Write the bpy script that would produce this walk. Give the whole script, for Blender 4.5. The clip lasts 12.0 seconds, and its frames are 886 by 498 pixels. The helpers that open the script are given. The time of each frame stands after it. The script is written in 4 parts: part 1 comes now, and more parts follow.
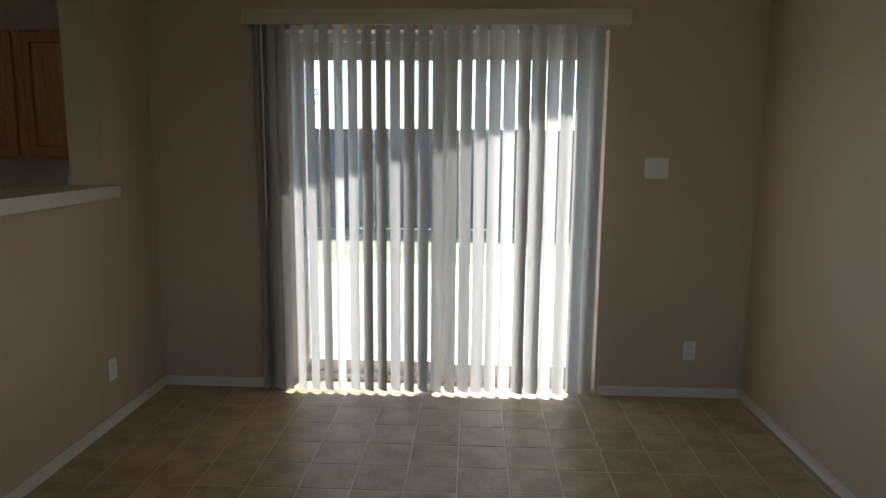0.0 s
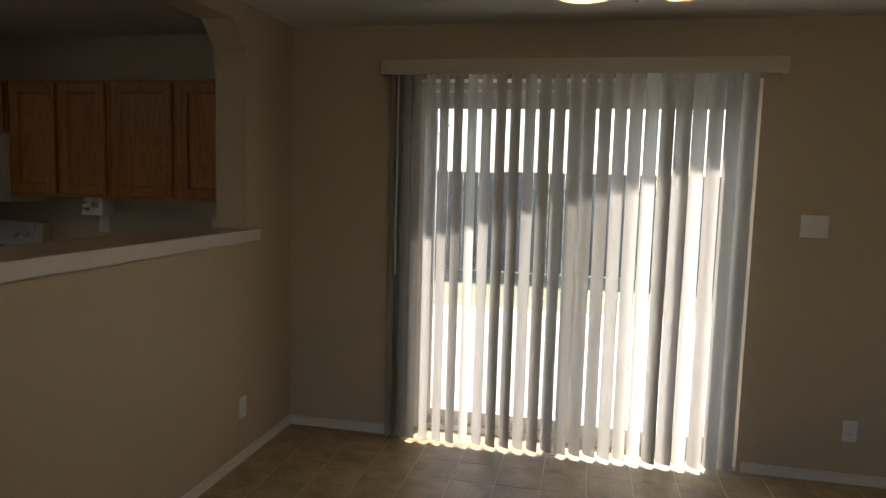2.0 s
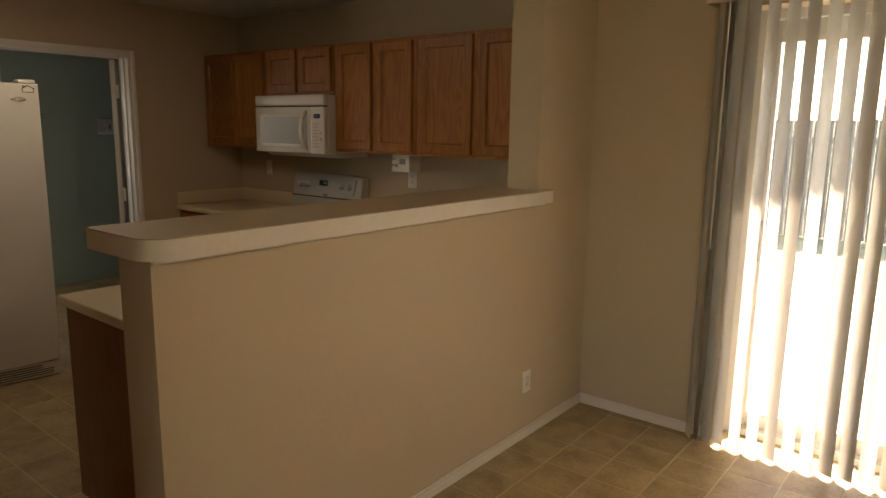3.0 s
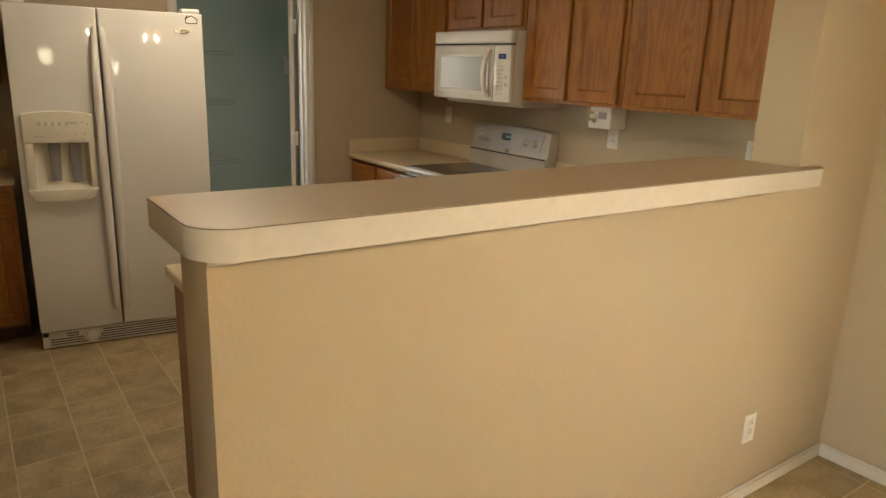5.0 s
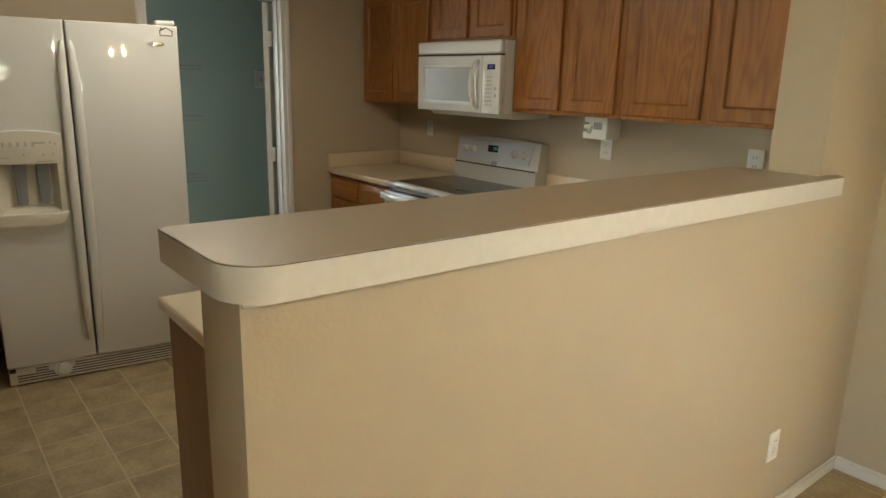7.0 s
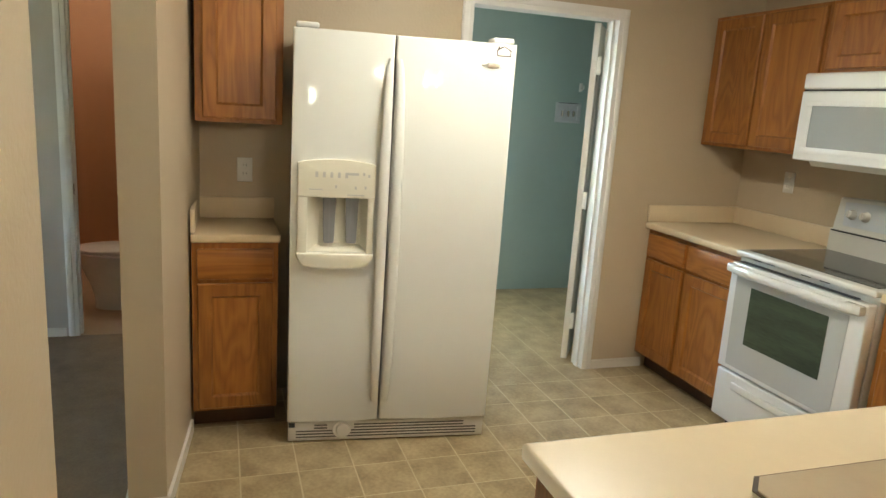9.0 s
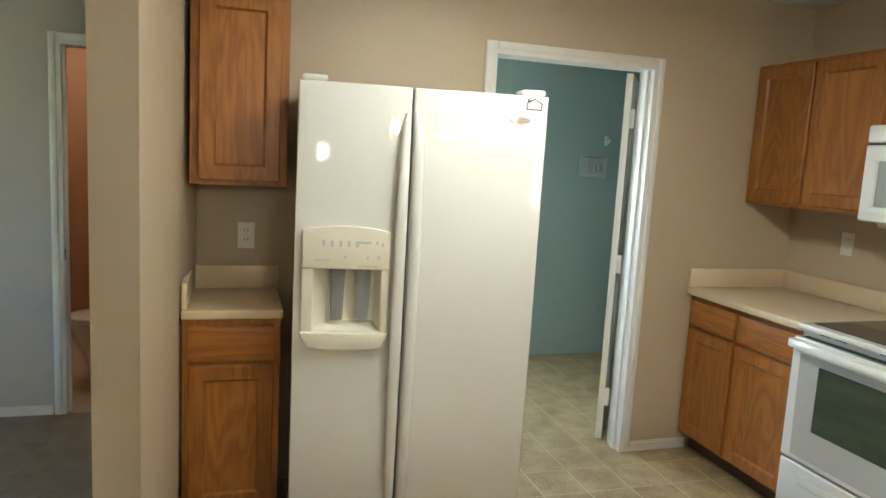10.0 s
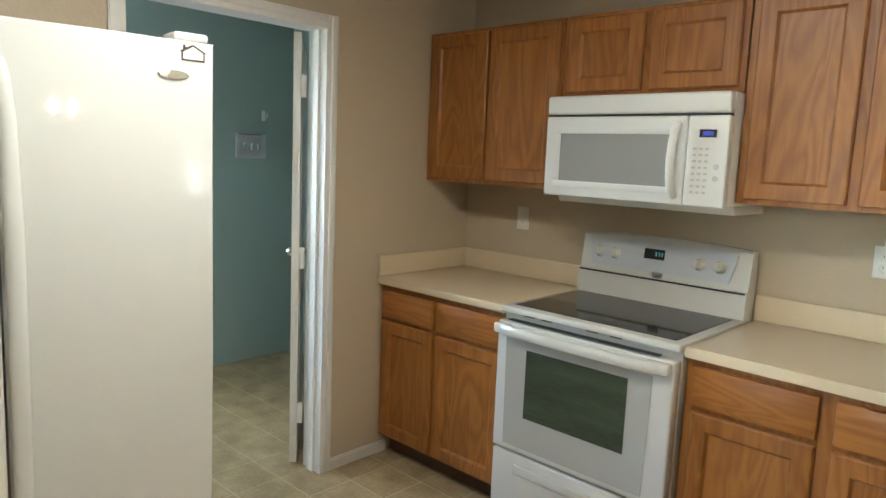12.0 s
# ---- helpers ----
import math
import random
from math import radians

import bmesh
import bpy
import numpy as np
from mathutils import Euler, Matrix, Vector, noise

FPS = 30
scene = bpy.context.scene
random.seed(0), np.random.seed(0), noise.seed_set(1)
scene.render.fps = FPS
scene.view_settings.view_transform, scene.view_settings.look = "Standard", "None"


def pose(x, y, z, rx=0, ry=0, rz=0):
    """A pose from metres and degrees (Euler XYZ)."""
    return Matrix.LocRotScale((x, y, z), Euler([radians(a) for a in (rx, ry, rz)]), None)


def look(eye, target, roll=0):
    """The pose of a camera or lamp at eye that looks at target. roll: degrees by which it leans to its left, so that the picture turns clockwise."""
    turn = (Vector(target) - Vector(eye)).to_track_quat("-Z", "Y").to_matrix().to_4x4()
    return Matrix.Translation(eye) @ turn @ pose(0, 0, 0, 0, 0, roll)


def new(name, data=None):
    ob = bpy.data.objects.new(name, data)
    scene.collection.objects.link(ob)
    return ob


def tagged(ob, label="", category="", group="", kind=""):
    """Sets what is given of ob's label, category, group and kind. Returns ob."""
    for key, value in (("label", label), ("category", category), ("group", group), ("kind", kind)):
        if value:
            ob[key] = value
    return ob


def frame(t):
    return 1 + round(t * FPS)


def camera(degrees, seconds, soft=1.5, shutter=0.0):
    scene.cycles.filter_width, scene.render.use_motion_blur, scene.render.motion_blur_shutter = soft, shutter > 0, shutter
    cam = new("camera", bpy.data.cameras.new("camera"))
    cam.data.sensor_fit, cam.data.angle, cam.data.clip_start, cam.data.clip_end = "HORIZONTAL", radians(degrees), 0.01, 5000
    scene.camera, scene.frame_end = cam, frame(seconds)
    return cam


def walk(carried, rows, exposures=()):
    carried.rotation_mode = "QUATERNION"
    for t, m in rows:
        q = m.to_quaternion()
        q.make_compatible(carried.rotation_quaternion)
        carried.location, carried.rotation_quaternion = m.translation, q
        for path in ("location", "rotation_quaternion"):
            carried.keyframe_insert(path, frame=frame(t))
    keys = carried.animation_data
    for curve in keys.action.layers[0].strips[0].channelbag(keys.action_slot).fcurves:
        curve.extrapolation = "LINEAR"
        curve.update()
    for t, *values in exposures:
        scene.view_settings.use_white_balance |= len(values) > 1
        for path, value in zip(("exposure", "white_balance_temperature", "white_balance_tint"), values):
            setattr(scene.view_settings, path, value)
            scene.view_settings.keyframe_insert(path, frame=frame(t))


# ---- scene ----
cam = camera(66.2, 12.0)
PATH = [
    (0, (1.897, -4.11, 1.498), (1.81, -2.136, 1.19), 0.5),
    (0.5, (1.967, -4.096, 1.565), (1.836, -2.107, 1.4), 0.5),
    (1, (1.936, -4.098, 1.585), (1.799, -2.103, 1.527), 1.3),
    (1.5, (1.889, -4.074, 1.541), (1.744, -2.082, 1.429), 1.9),
    (2, (1.789, -4.015, 1.547), (1.374, -2.069, 1.349), 1.6),
    (2.5, (1.753, -3.785, 1.568), (0.859, -2.021, 1.27), 1.1),
    (3, (1.711, -3.567, 1.567), (0.483, -2.029, 1.212), 0.8),
    (3.5, (1.534, -3.431, 1.557), (0.155, -2.045, 1.135), 0.9),
    (5.3, (1.162, -2.976, 1.54), (-0.419, -1.864, 1.025), 2.2),
    (5.5, (1.154, -2.986, 1.528), (-0.368, -1.808, 0.986), 2.7),
    (6, (1.15, -3.001, 1.528), (-0.234, -1.674, 0.959), 3.6),
    (6.5, (1.1, -3.007, 1.531), (-0.262, -1.652, 0.977), 2.7),
    (7, (0.973, -3.049, 1.54), (-0.543, -1.835, 1.061), 1.4),
    (7.5, (0.748, -3.074, 1.51), (-0.979, -2.188, 1.029), 0.3),
    (7.7, (0.611, -3.04, 1.491), (-1.181, -2.306, 0.99), 0.2),
    (9.3, (-0.052, -3.048, 1.521), (-1.916, -2.427, 1.145), 4.1),
    (9.5, (-0.116, -3.039, 1.529), (-1.985, -2.414, 1.191), 4.0),
    (10, (-0.311, -2.974, 1.536), (-2.207, -2.396, 1.269), 3.2),
    (10.5, (-0.418, -2.926, 1.529), (-2.306, -2.31, 1.292), 2.3),
    (11, (-0.589, -2.909, 1.533), (-2.247, -1.815, 1.298), 3.7),
    (11.5, (-0.74, -2.9, 1.527), (-2.19, -1.544, 1.289), 2.8),
    (12, (-0.913, -2.797, 1.507), (-2.278, -1.36, 1.237), 2.4),
]
EXPO = [
    (0.0, 1.65, 5700, 13), (1.5, 1.58, 6300, 18), (2.0, 1.62, 6450, 17), (2.5, 1.98, 7100, 18), (3.0, 2.95, 8400, 22), (3.5, 3.65, 8900, 22),
    (5.3, 4.28, 7600, 13), (6.5, 4.1, 6850, 10), (7.5, 4.5, 6400, 6), (9.3, 5.5, 6100, 4), (10.5, 5.22, 5650, 2), (11.0, 5.1, 5750, 3), (12.0, 5.2, 5700, 5),
]
walk(cam, [(t, look(eye, target, roll)) for t, eye, target, roll in PATH], EXPO)
SUN, SKY, BULB, DAY = 5.0, 0.15, 0.40, 1.0

# ---- world, sun, lamps ----
world = bpy.data.worlds.new("world")
scene.world = world
world.use_nodes = True
wn = world.node_tree
sky = wn.nodes.new("ShaderNodeTexSky")
sky.sky_type, sky.sun_disc = "NISHITA", False
sky.sun_elevation, sky.sun_rotation = radians(48), radians(16)
wn.links.new(sky.outputs[0], wn.nodes["Background"].inputs[0])
wn.nodes["Background"].inputs[1].default_value = SKY


def lamp(name, kind, energy, color, matrix, **more):
    data = bpy.data.lights.new(name, kind)
    data.energy, data.color = energy, color
    if kind == "SUN":
        data.angle = more["angle"]
    if kind == "AREA":
        data.shape, data.size, data.size_y = "RECTANGLE", more["sx"], more["sy"]
    if kind == "POINT":
        data.shadow_soft_size = more["soft"]
    ob = new(name, data)
    ob.matrix_world = matrix
    return ob


# area lamp at an assumed living room window, then fill added for other rooms
lamp("window_light", "AREA", 1.1 * DAY, (1.0, 0.975, 0.94), look((2.6, -7.44, 1.42), (2.6, -5, 1.35)), sx=2.3, sy=1.25)
# fill through the hall towards the kitchen; the window behind it is invented
lamp("hall_fill_light", "AREA", 0.34 * DAY, (1.0, 0.96, 0.9), look((-3.0, -7.44, 1.5), (-3.0, -5, 1.4)), sx=0.82, sy=1.1)
# fill for the teal room, set at an invented window out of sight
lamp("pantry_fill_light", "AREA", 0.68 * DAY, (0.92, 0.97, 1.0), look((-5.16, -2.05, 1.45), (-4, -1.9, 1.4)), sx=0.8, sy=1.0)
# overhead fill that brightens the kitchen; a fixture here is only assumed
lamp("kitchen_fill_light", "AREA", 0.42 * DAY, (1.0, 0.87, 0.68), look((-1.95, -2.0, 2.345), (-1.95, -1.99, 0)), sx=1.1, sy=0.32)
# warm fill added for the bathroom, whose real light source is unknown
lamp("bathroom_fill_light", "POINT", 0.24 * DAY, (1.0, 0.8, 0.55), pose(-5.4, -4.1, 2.2), soft=0.08)
lamp("sun", "SUN", SUN, (1.0, 0.95, 0.88), look((0, 0, 0), (-0.18, -0.64, -0.743)), angle=radians(0.9))


# ---- materials ----
def mat(name, color, rough=0.5, metal=0.0, second=None, scale=6.0, bump=0.0, bump_scale=200.0, stretch=(1, 1, 1), spec=0.5,
        detail=4.0, contrast=(0.3, 0.7), rand=0.0, coat=0.0, rough_var=0.08):
    """A surface with two scales of variation, a fine relief and a little change of gloss."""
    m = bpy.data.materials.new(name)
    m.use_nodes = True
    t, l = m.node_tree.nodes, m.node_tree.links
    b = t["Principled BSDF"]
    b.inputs["Metallic"].default_value = metal
    b.inputs["Specular IOR Level"].default_value = spec
    b.inputs["Coat Weight"].default_value = coat
    co = t.new("ShaderNodeTexCoord")
    mp = t.new("ShaderNodeMapping")
    mp.inputs["Scale"].default_value = stretch
    l.new(co.outputs["Object"], mp.inputs["Vector"])
    info = t.new("ShaderNodeObjectInfo")
    off = t.new("ShaderNodeVectorMath")
    off.operation = "SCALE"
    off.inputs[0].default_value = (37.0, 19.0, 53.0)
    l.new(info.outputs["Random"], off.inputs["Scale"])
    l.new(off.outputs[0], mp.inputs["Location"])
    n1 = t.new("ShaderNodeTexNoise")
    n1.inputs["Scale"].default_value, n1.inputs["Detail"].default_value = scale, detail
    n2 = t.new("ShaderNodeTexNoise")
    n2.inputs["Scale"].default_value, n2.inputs["Detail"].default_value = scale * 9, 3
    l.new(mp.outputs[0], n1.inputs["Vector"])
    l.new(mp.outputs[0], n2.inputs["Vector"])
    mixn = t.new("ShaderNodeMix")
    mixn.inputs[0].default_value = 0.35
    l.new(n1.outputs["Fac"], mixn.inputs[2])
    l.new(n2.outputs["Fac"], mixn.inputs[3])
    ramp = t.new("ShaderNodeValToRGB")
    ramp.color_ramp.elements[0].position, ramp.color_ramp.elements[1].position = contrast
    second = second or tuple(c * 0.9 for c in color)
    ramp.color_ramp.elements[0].color = (*second, 1)
    ramp.color_ramp.elements[1].color = (*color, 1)
    l.new(mixn.outputs[0], ramp.inputs[0])
    out = ramp.outputs[0]
    if rand:
        hsv = t.new("ShaderNodeHueSaturation")
        mr = t.new("ShaderNodeMapRange")
        mr.inputs["To Min"].default_value, mr.inputs["To Max"].default_value = 1 - rand, 1 + rand
        l.new(info.outputs["Random"], mr.inputs["Value"])
        l.new(mr.outputs[0], hsv.inputs["Value"])
        l.new(out, hsv.inputs["Color"])
        out = hsv.outputs[0]
    l.new(out, b.inputs["Base Color"])
    rr = t.new("ShaderNodeMapRange")
    rr.inputs["To Min"].default_value, rr.inputs["To Max"].default_value = max(0.02, rough - rough_var), min(1, rough + rough_var)
    l.new(n1.outputs["Fac"], rr.inputs["Value"])
    l.new(rr.outputs[0], b.inputs["Roughness"])
    if bump:
        nb = t.new("ShaderNodeTexNoise")
        nb.inputs["Scale"].default_value, nb.inputs["Detail"].default_value = bump_scale, 2
        l.new(mp.outputs[0], nb.inputs["Vector"])
        bp = t.new("ShaderNodeBump")
        bp.inputs["Strength"].default_value, bp.inputs["Distance"].default_value = bump, 0.002
        l.new(nb.outputs["Fac"], bp.inputs["Height"])
        l.new(bp.outputs[0], b.inputs["Normal"])
    return m


def glow(name, color, strength):
    m = bpy.data.materials.new(name)
    m.use_nodes = True
    b = m.node_tree.nodes["Principled BSDF"]
    b.inputs["Base Color"].default_value = (*color, 1)
    b.inputs["Emission Color"].default_value = (*color, 1)
    b.inputs["Emission Strength"].default_value = strength
    return m


def glass(name, color=(0.94, 0.96, 0.95), rough=0.0):
    """A thin clear pane: straight through, with a glossy reflection."""
    m = bpy.data.materials.new(name)
    m.use_nodes = True
    t, l = m.node_tree.nodes, m.node_tree.links
    t.remove(t["Principled BSDF"])
    clear, gloss, mx = t.new("ShaderNodeBsdfTransparent"), t.new("ShaderNodeBsdfGlossy"), t.new("ShaderNodeMixShader")
    clear.inputs["Color"].default_value = (*color, 1)
    gloss.inputs["Roughness"].default_value = rough
    mx.inputs[0].default_value = 0.035
    l.new(clear.outputs[0], mx.inputs[1])
    l.new(gloss.outputs[0], mx.inputs[2])
    l.new(mx.outputs[0], t["Material Output"].inputs[0])
    return m


def sheer(name, color, share, rough=0.5, gleam=0.0):
    """A thin sheet that lets light seep through: cloth vanes, lamp glass."""
    m = bpy.data.materials.new(name)
    m.use_nodes = True
    t, l = m.node_tree.nodes, m.node_tree.links
    b = t["Principled BSDF"]
    b.inputs["Roughness"].default_value = rough
    b.inputs["Specular IOR Level"].default_value = gleam
    co = t.new("ShaderNodeTexCoord")
    n = t.new("ShaderNodeTexNoise")
    n.inputs["Scale"].default_value = 180
    l.new(co.outputs["Object"], n.inputs["Vector"])
    r = t.new("ShaderNodeValToRGB")
    r.color_ramp.elements[0].color = (*[c * 0.93 for c in color], 1)
    r.color_ramp.elements[1].color = (*color, 1)
    l.new(n.outputs["Fac"], r.inputs[0])
    l.new(r.outputs[0], b.inputs["Base Color"])
    tr = t.new("ShaderNodeBsdfTranslucent")
    l.new(r.outputs[0], tr.inputs["Color"])
    mx = t.new("ShaderNodeMixShader")
    mx.inputs[0].default_value = share
    l.new(b.outputs[0], mx.inputs[1])
    l.new(tr.outputs[0], mx.inputs[2])
    l.new(mx.outputs[0], t["Material Output"].inputs[0])
    return m


def netting(name, color, share):
    """Fine woven mesh: a fixed share of threads, the rest open."""
    m = bpy.data.materials.new(name)
    m.use_nodes = True
    t, l = m.node_tree.nodes, m.node_tree.links
    t["Principled BSDF"].inputs["Base Color"].default_value = (*color, 1)
    t["Principled BSDF"].inputs["Roughness"].default_value = 0.7
    tr, mx = t.new("ShaderNodeBsdfTransparent"), t.new("ShaderNodeMixShader")
    mx.inputs[0].default_value = share
    l.new(tr.outputs[0], mx.inputs[1])
    l.new(t["Principled BSDF"].outputs[0], mx.inputs[2])
    l.new(mx.outputs[0], t["Material Output"].inputs[0])
    return m


def oak(name, light, dark, grain=(1, 1, 0.16)):
    m = bpy.data.materials.new(name)
    m.use_nodes = True
    t, l = m.node_tree.nodes, m.node_tree.links
    b = t["Principled BSDF"]
    co, mp, info = t.new("ShaderNodeTexCoord"), t.new("ShaderNodeMapping"), t.new("ShaderNodeObjectInfo")
    off = t.new("ShaderNodeVectorMath")
    off.operation = "SCALE"
    off.inputs[0].default_value = (11.0, 7.0, 23.0)
    l.new(info.outputs["Random"], off.inputs["Scale"])
    l.new(off.outputs[0], mp.inputs["Location"])
    mp.inputs["Scale"].default_value = grain
    l.new(co.outputs["Object"], mp.inputs["Vector"])
    n = t.new("ShaderNodeTexNoise")
    n.inputs["Scale"].default_value, n.inputs["Detail"].default_value, n.inputs["Distortion"].default_value = 5.0, 3, 0.6
    l.new(mp.outputs[0], n.inputs["Vector"])
    mul = t.new("ShaderNodeMath")
    mul.operation = "MULTIPLY"
    mul.inputs[1].default_value = 26
    l.new(n.outputs["Fac"], mul.inputs[0])
    fr = t.new("ShaderNodeMath")
    fr.operation = "PINGPONG"
    fr.inputs[1].default_value = 1.0
    l.new(mul.outputs[0], fr.inputs[0])
    fine = t.new("ShaderNodeTexNoise")
    fine.inputs["Scale"].default_value, fine.inputs["Detail"].default_value = 130, 3
    mp2 = t.new("ShaderNodeMapping")
    mp2.inputs["Scale"].default_value = (1, 1, 0.05) if grain[2] < 1 else (0.05, 1, 1)
    l.new(co.outputs["Object"], mp2.inputs["Vector"])
    l.new(mp2.outputs[0], fine.inputs["Vector"])
    mx = t.new("ShaderNodeMix")
    mx.inputs[0].default_value = 0.55
    l.new(fr.outputs[0], mx.inputs[2])
    l.new(fine.outputs["Fac"], mx.inputs[3])
    r = t.new("ShaderNodeValToRGB")
    r.color_ramp.elements[0].position, r.color_ramp.elements[1].position = 0.25, 0.7
    r.color_ramp.elements[0].color, r.color_ramp.elements[1].color = (*dark, 1), (*light, 1)
    l.new(mx.outputs[0], r.inputs[0])
    hsv = t.new("ShaderNodeHueSaturation")
    mr = t.new("ShaderNodeMapRange")
    mr.inputs["To Min"].default_value, mr.inputs["To Max"].default_value = 0.92, 1.08
    l.new(info.outputs["Random"], mr.inputs["Value"])
    l.new(mr.outputs[0], hsv.inputs["Value"])
    l.new(r.outputs[0], hsv.inputs["Color"])
    l.new(hsv.outputs[0], b.inputs["Base Color"])
    b.inputs["Roughness"].default_value = 0.36
    b.inputs["Specular IOR Level"].default_value = 0.45
    bp = t.new("ShaderNodeBump")
    bp.inputs["Strength"].default_value, bp.inputs["Distance"].default_value = 0.12, 0.001
    l.new(fine.outputs["Fac"], bp.inputs["Height"])
    l.new(bp.outputs[0], b.inputs["Normal"])
    return m


M_WALL = mat("tan_wall_paint", (0.505, 0.414, 0.29), 0.48, second=(0.48, 0.391, 0.272), scale=1.6, bump=0.5, bump_scale=70, spec=0.4)
M_CEIL = mat("ceiling_texture", (0.66, 0.645, 0.61), 0.9, second=(0.62, 0.605, 0.57), scale=2, bump=0.6, bump_scale=60, spec=0.1)
M_TEAL = mat("teal_wall_paint", (0.345, 0.44, 0.425), 0.6, second=(0.325, 0.415, 0.40), scale=1.6, bump=0.3, bump_scale=95)
M_RUST = mat("terracotta_wall_paint", (0.36, 0.165, 0.075), 0.6, second=(0.34, 0.15, 0.068), scale=1.6, bump=0.3, bump_scale=95)
M_HALL = mat("grey_beige_wall_paint", (0.47, 0.42, 0.36), 0.62, second=(0.44, 0.4, 0.34), scale=1.6, bump=0.3, bump_scale=95)
M_TRIM = mat("white_trim_paint", (0.74, 0.72, 0.68), 0.5, second=(0.71, 0.69, 0.65), scale=5, bump=0.05)
M_BASE = mat("baseboard_paint", (0.70, 0.665, 0.60), 0.4, second=(0.65, 0.615, 0.55), scale=5)
M_TILE = mat("stone_look_vinyl_tile", (0.46, 0.36, 0.205), 0.4, second=(0.27, 0.2, 0.105), scale=7, bump=0.12, bump_scale=60, contrast=(0.36, 0.64), rand=0.06, spec=0.4)
M_GROUT = mat("pale_vinyl_joint", (0.56, 0.465, 0.28), 0.4, second=(0.47, 0.385, 0.23), scale=5)
M_CARPET = mat("brown_carpet", (0.33, 0.255, 0.18), 0.95, second=(0.23, 0.18, 0.125), scale=9, bump=1.0, bump_scale=420, spec=0.05)
M_OAK = oak("honey_oak", (0.35, 0.136, 0.025), (0.25, 0.089, 0.0155))
M_OAK_H = oak("honey_oak_across", (0.35, 0.136, 0.025), (0.25, 0.089, 0.0155), (0.16, 1, 1))
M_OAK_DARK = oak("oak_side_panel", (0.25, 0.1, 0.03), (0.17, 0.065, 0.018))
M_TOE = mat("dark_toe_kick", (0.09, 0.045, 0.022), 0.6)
M_TOP = mat("beige_laminate", (0.68, 0.555, 0.375), 0.3, second=(0.64, 0.515, 0.345), scale=22, contrast=(0.15, 0.85), rough_var=0.03)
M_BAR = mat("taupe_laminate", (0.55, 0.455, 0.335), 0.34, second=(0.50, 0.41, 0.295), scale=60, bump=0.03, rough_var=0.05)
M_SEAM = mat("laminate_core", (0.10, 0.07, 0.05), 0.6)
M_EDGE = mat("pale_laminate_edge", (0.68, 0.63, 0.56), 0.4, second=(0.62, 0.575, 0.5), scale=40)
M_WHITE = mat("white_enamel", (0.72, 0.72, 0.685), 0.04, second=(0.705, 0.705, 0.67), scale=2, bump=0.006, bump_scale=60, rough_var=0.01, coat=0.25)
M_MICRO = mat("microwave_shell", (0.74, 0.735, 0.71), 0.3, second=(0.72, 0.715, 0.69), scale=3, rough_var=0.04)
M_RANGE = mat("range_enamel", (0.60, 0.58, 0.53), 0.14, second=(0.585, 0.565, 0.515), scale=2, bump=0.012, bump_scale=60, rough_var=0.02)
M_PLASTIC = mat("white_plastic", (0.76, 0.745, 0.70), 0.32, second=(0.73, 0.715, 0.67), scale=6)
M_CREAM = mat("cream_plastic", (0.74, 0.71, 0.60), 0.3, second=(0.71, 0.68, 0.57), scale=6)
M_VALANCE = mat("tan_valance", (0.60, 0.53, 0.42), 0.5, scale=5)
M_GREY = mat("grey_plastic", (0.30, 0.30, 0.31), 0.35)
M_SILVER = mat("pale_grey_panel", (0.50, 0.52, 0.55), 0.3, second=(0.47, 0.49, 0.52), scale=5)
M_BLACK = mat("black_glass", (0.012, 0.011, 0.01), 0.07, second=(0.01, 0.009, 0.008), rough_var=0.02)
M_DARK = mat("dark_recess", (0.02, 0.02, 0.02), 0.7)
M_CHROME = mat("brushed_metal", (0.62, 0.6, 0.57), 0.25, metal=1.0)
M_BRONZE = mat("antique_brass", (0.38, 0.285, 0.19), 0.34, metal=1.0, second=(0.26, 0.19, 0.125), scale=14)
M_DOORGLASS = mat("white_glass", (0.41, 0.395, 0.355), 0.16, second=(0.395, 0.38, 0.34), scale=3, rough_var=0.02)
M_OVEN = mat("oven_window_glass", (0.062, 0.078, 0.045), 0.1, second=(0.034, 0.042, 0.03), scale=4, stretch=(0.6, 1, 5), rough_var=0.02)
M_MESH = mat("microwave_window", (0.33, 0.33, 0.32), 0.22, second=(0.3, 0.3, 0.29), scale=300)
M_PADDLE = mat("grey_paddle", (0.27, 0.275, 0.29), 0.4, second=(0.22, 0.225, 0.24), scale=120, stretch=(1, 1, 0.05))
M_SLOT = mat("grey_slot", (0.12, 0.115, 0.11), 0.6)
M_PRINT = mat("grey_print", (0.55, 0.54, 0.51), 0.5)
M_SLAT = sheer("cream_vinyl_vane", (0.60, 0.585, 0.545), 0.10)
M_SHADE = sheer("amber_lamp_glass", (0.86, 0.66, 0.36), 0.42, 0.25, 0.5)
M_GLASS = glass("window_glass")
M_SCREEN = netting("insect_screen_mesh", (0.05, 0.05, 0.05), 0.12)
M_BULB = glow("lit_bulb", (1.0, 0.82, 0.56), 9)
M_LCD = glow("blue_display", (0.05, 0.08, 0.55), 0.005)
M_LCD2 = glow("green_display", (0.25, 0.7, 0.65), 0.008)
M_VINYL = mat("white_window_vinyl", (0.7, 0.69, 0.66), 0.4)
M_CONCRETE = mat("pale_concrete", (0.56, 0.545, 0.50), 0.85, second=(0.48, 0.465, 0.42), scale=3, bump=0.4, bump_scale=60)
M_GRASS = mat("dry_grass", (0.33, 0.31, 0.19), 0.95, second=(0.22, 0.22, 0.12), scale=6, bump=1, bump_scale=80)
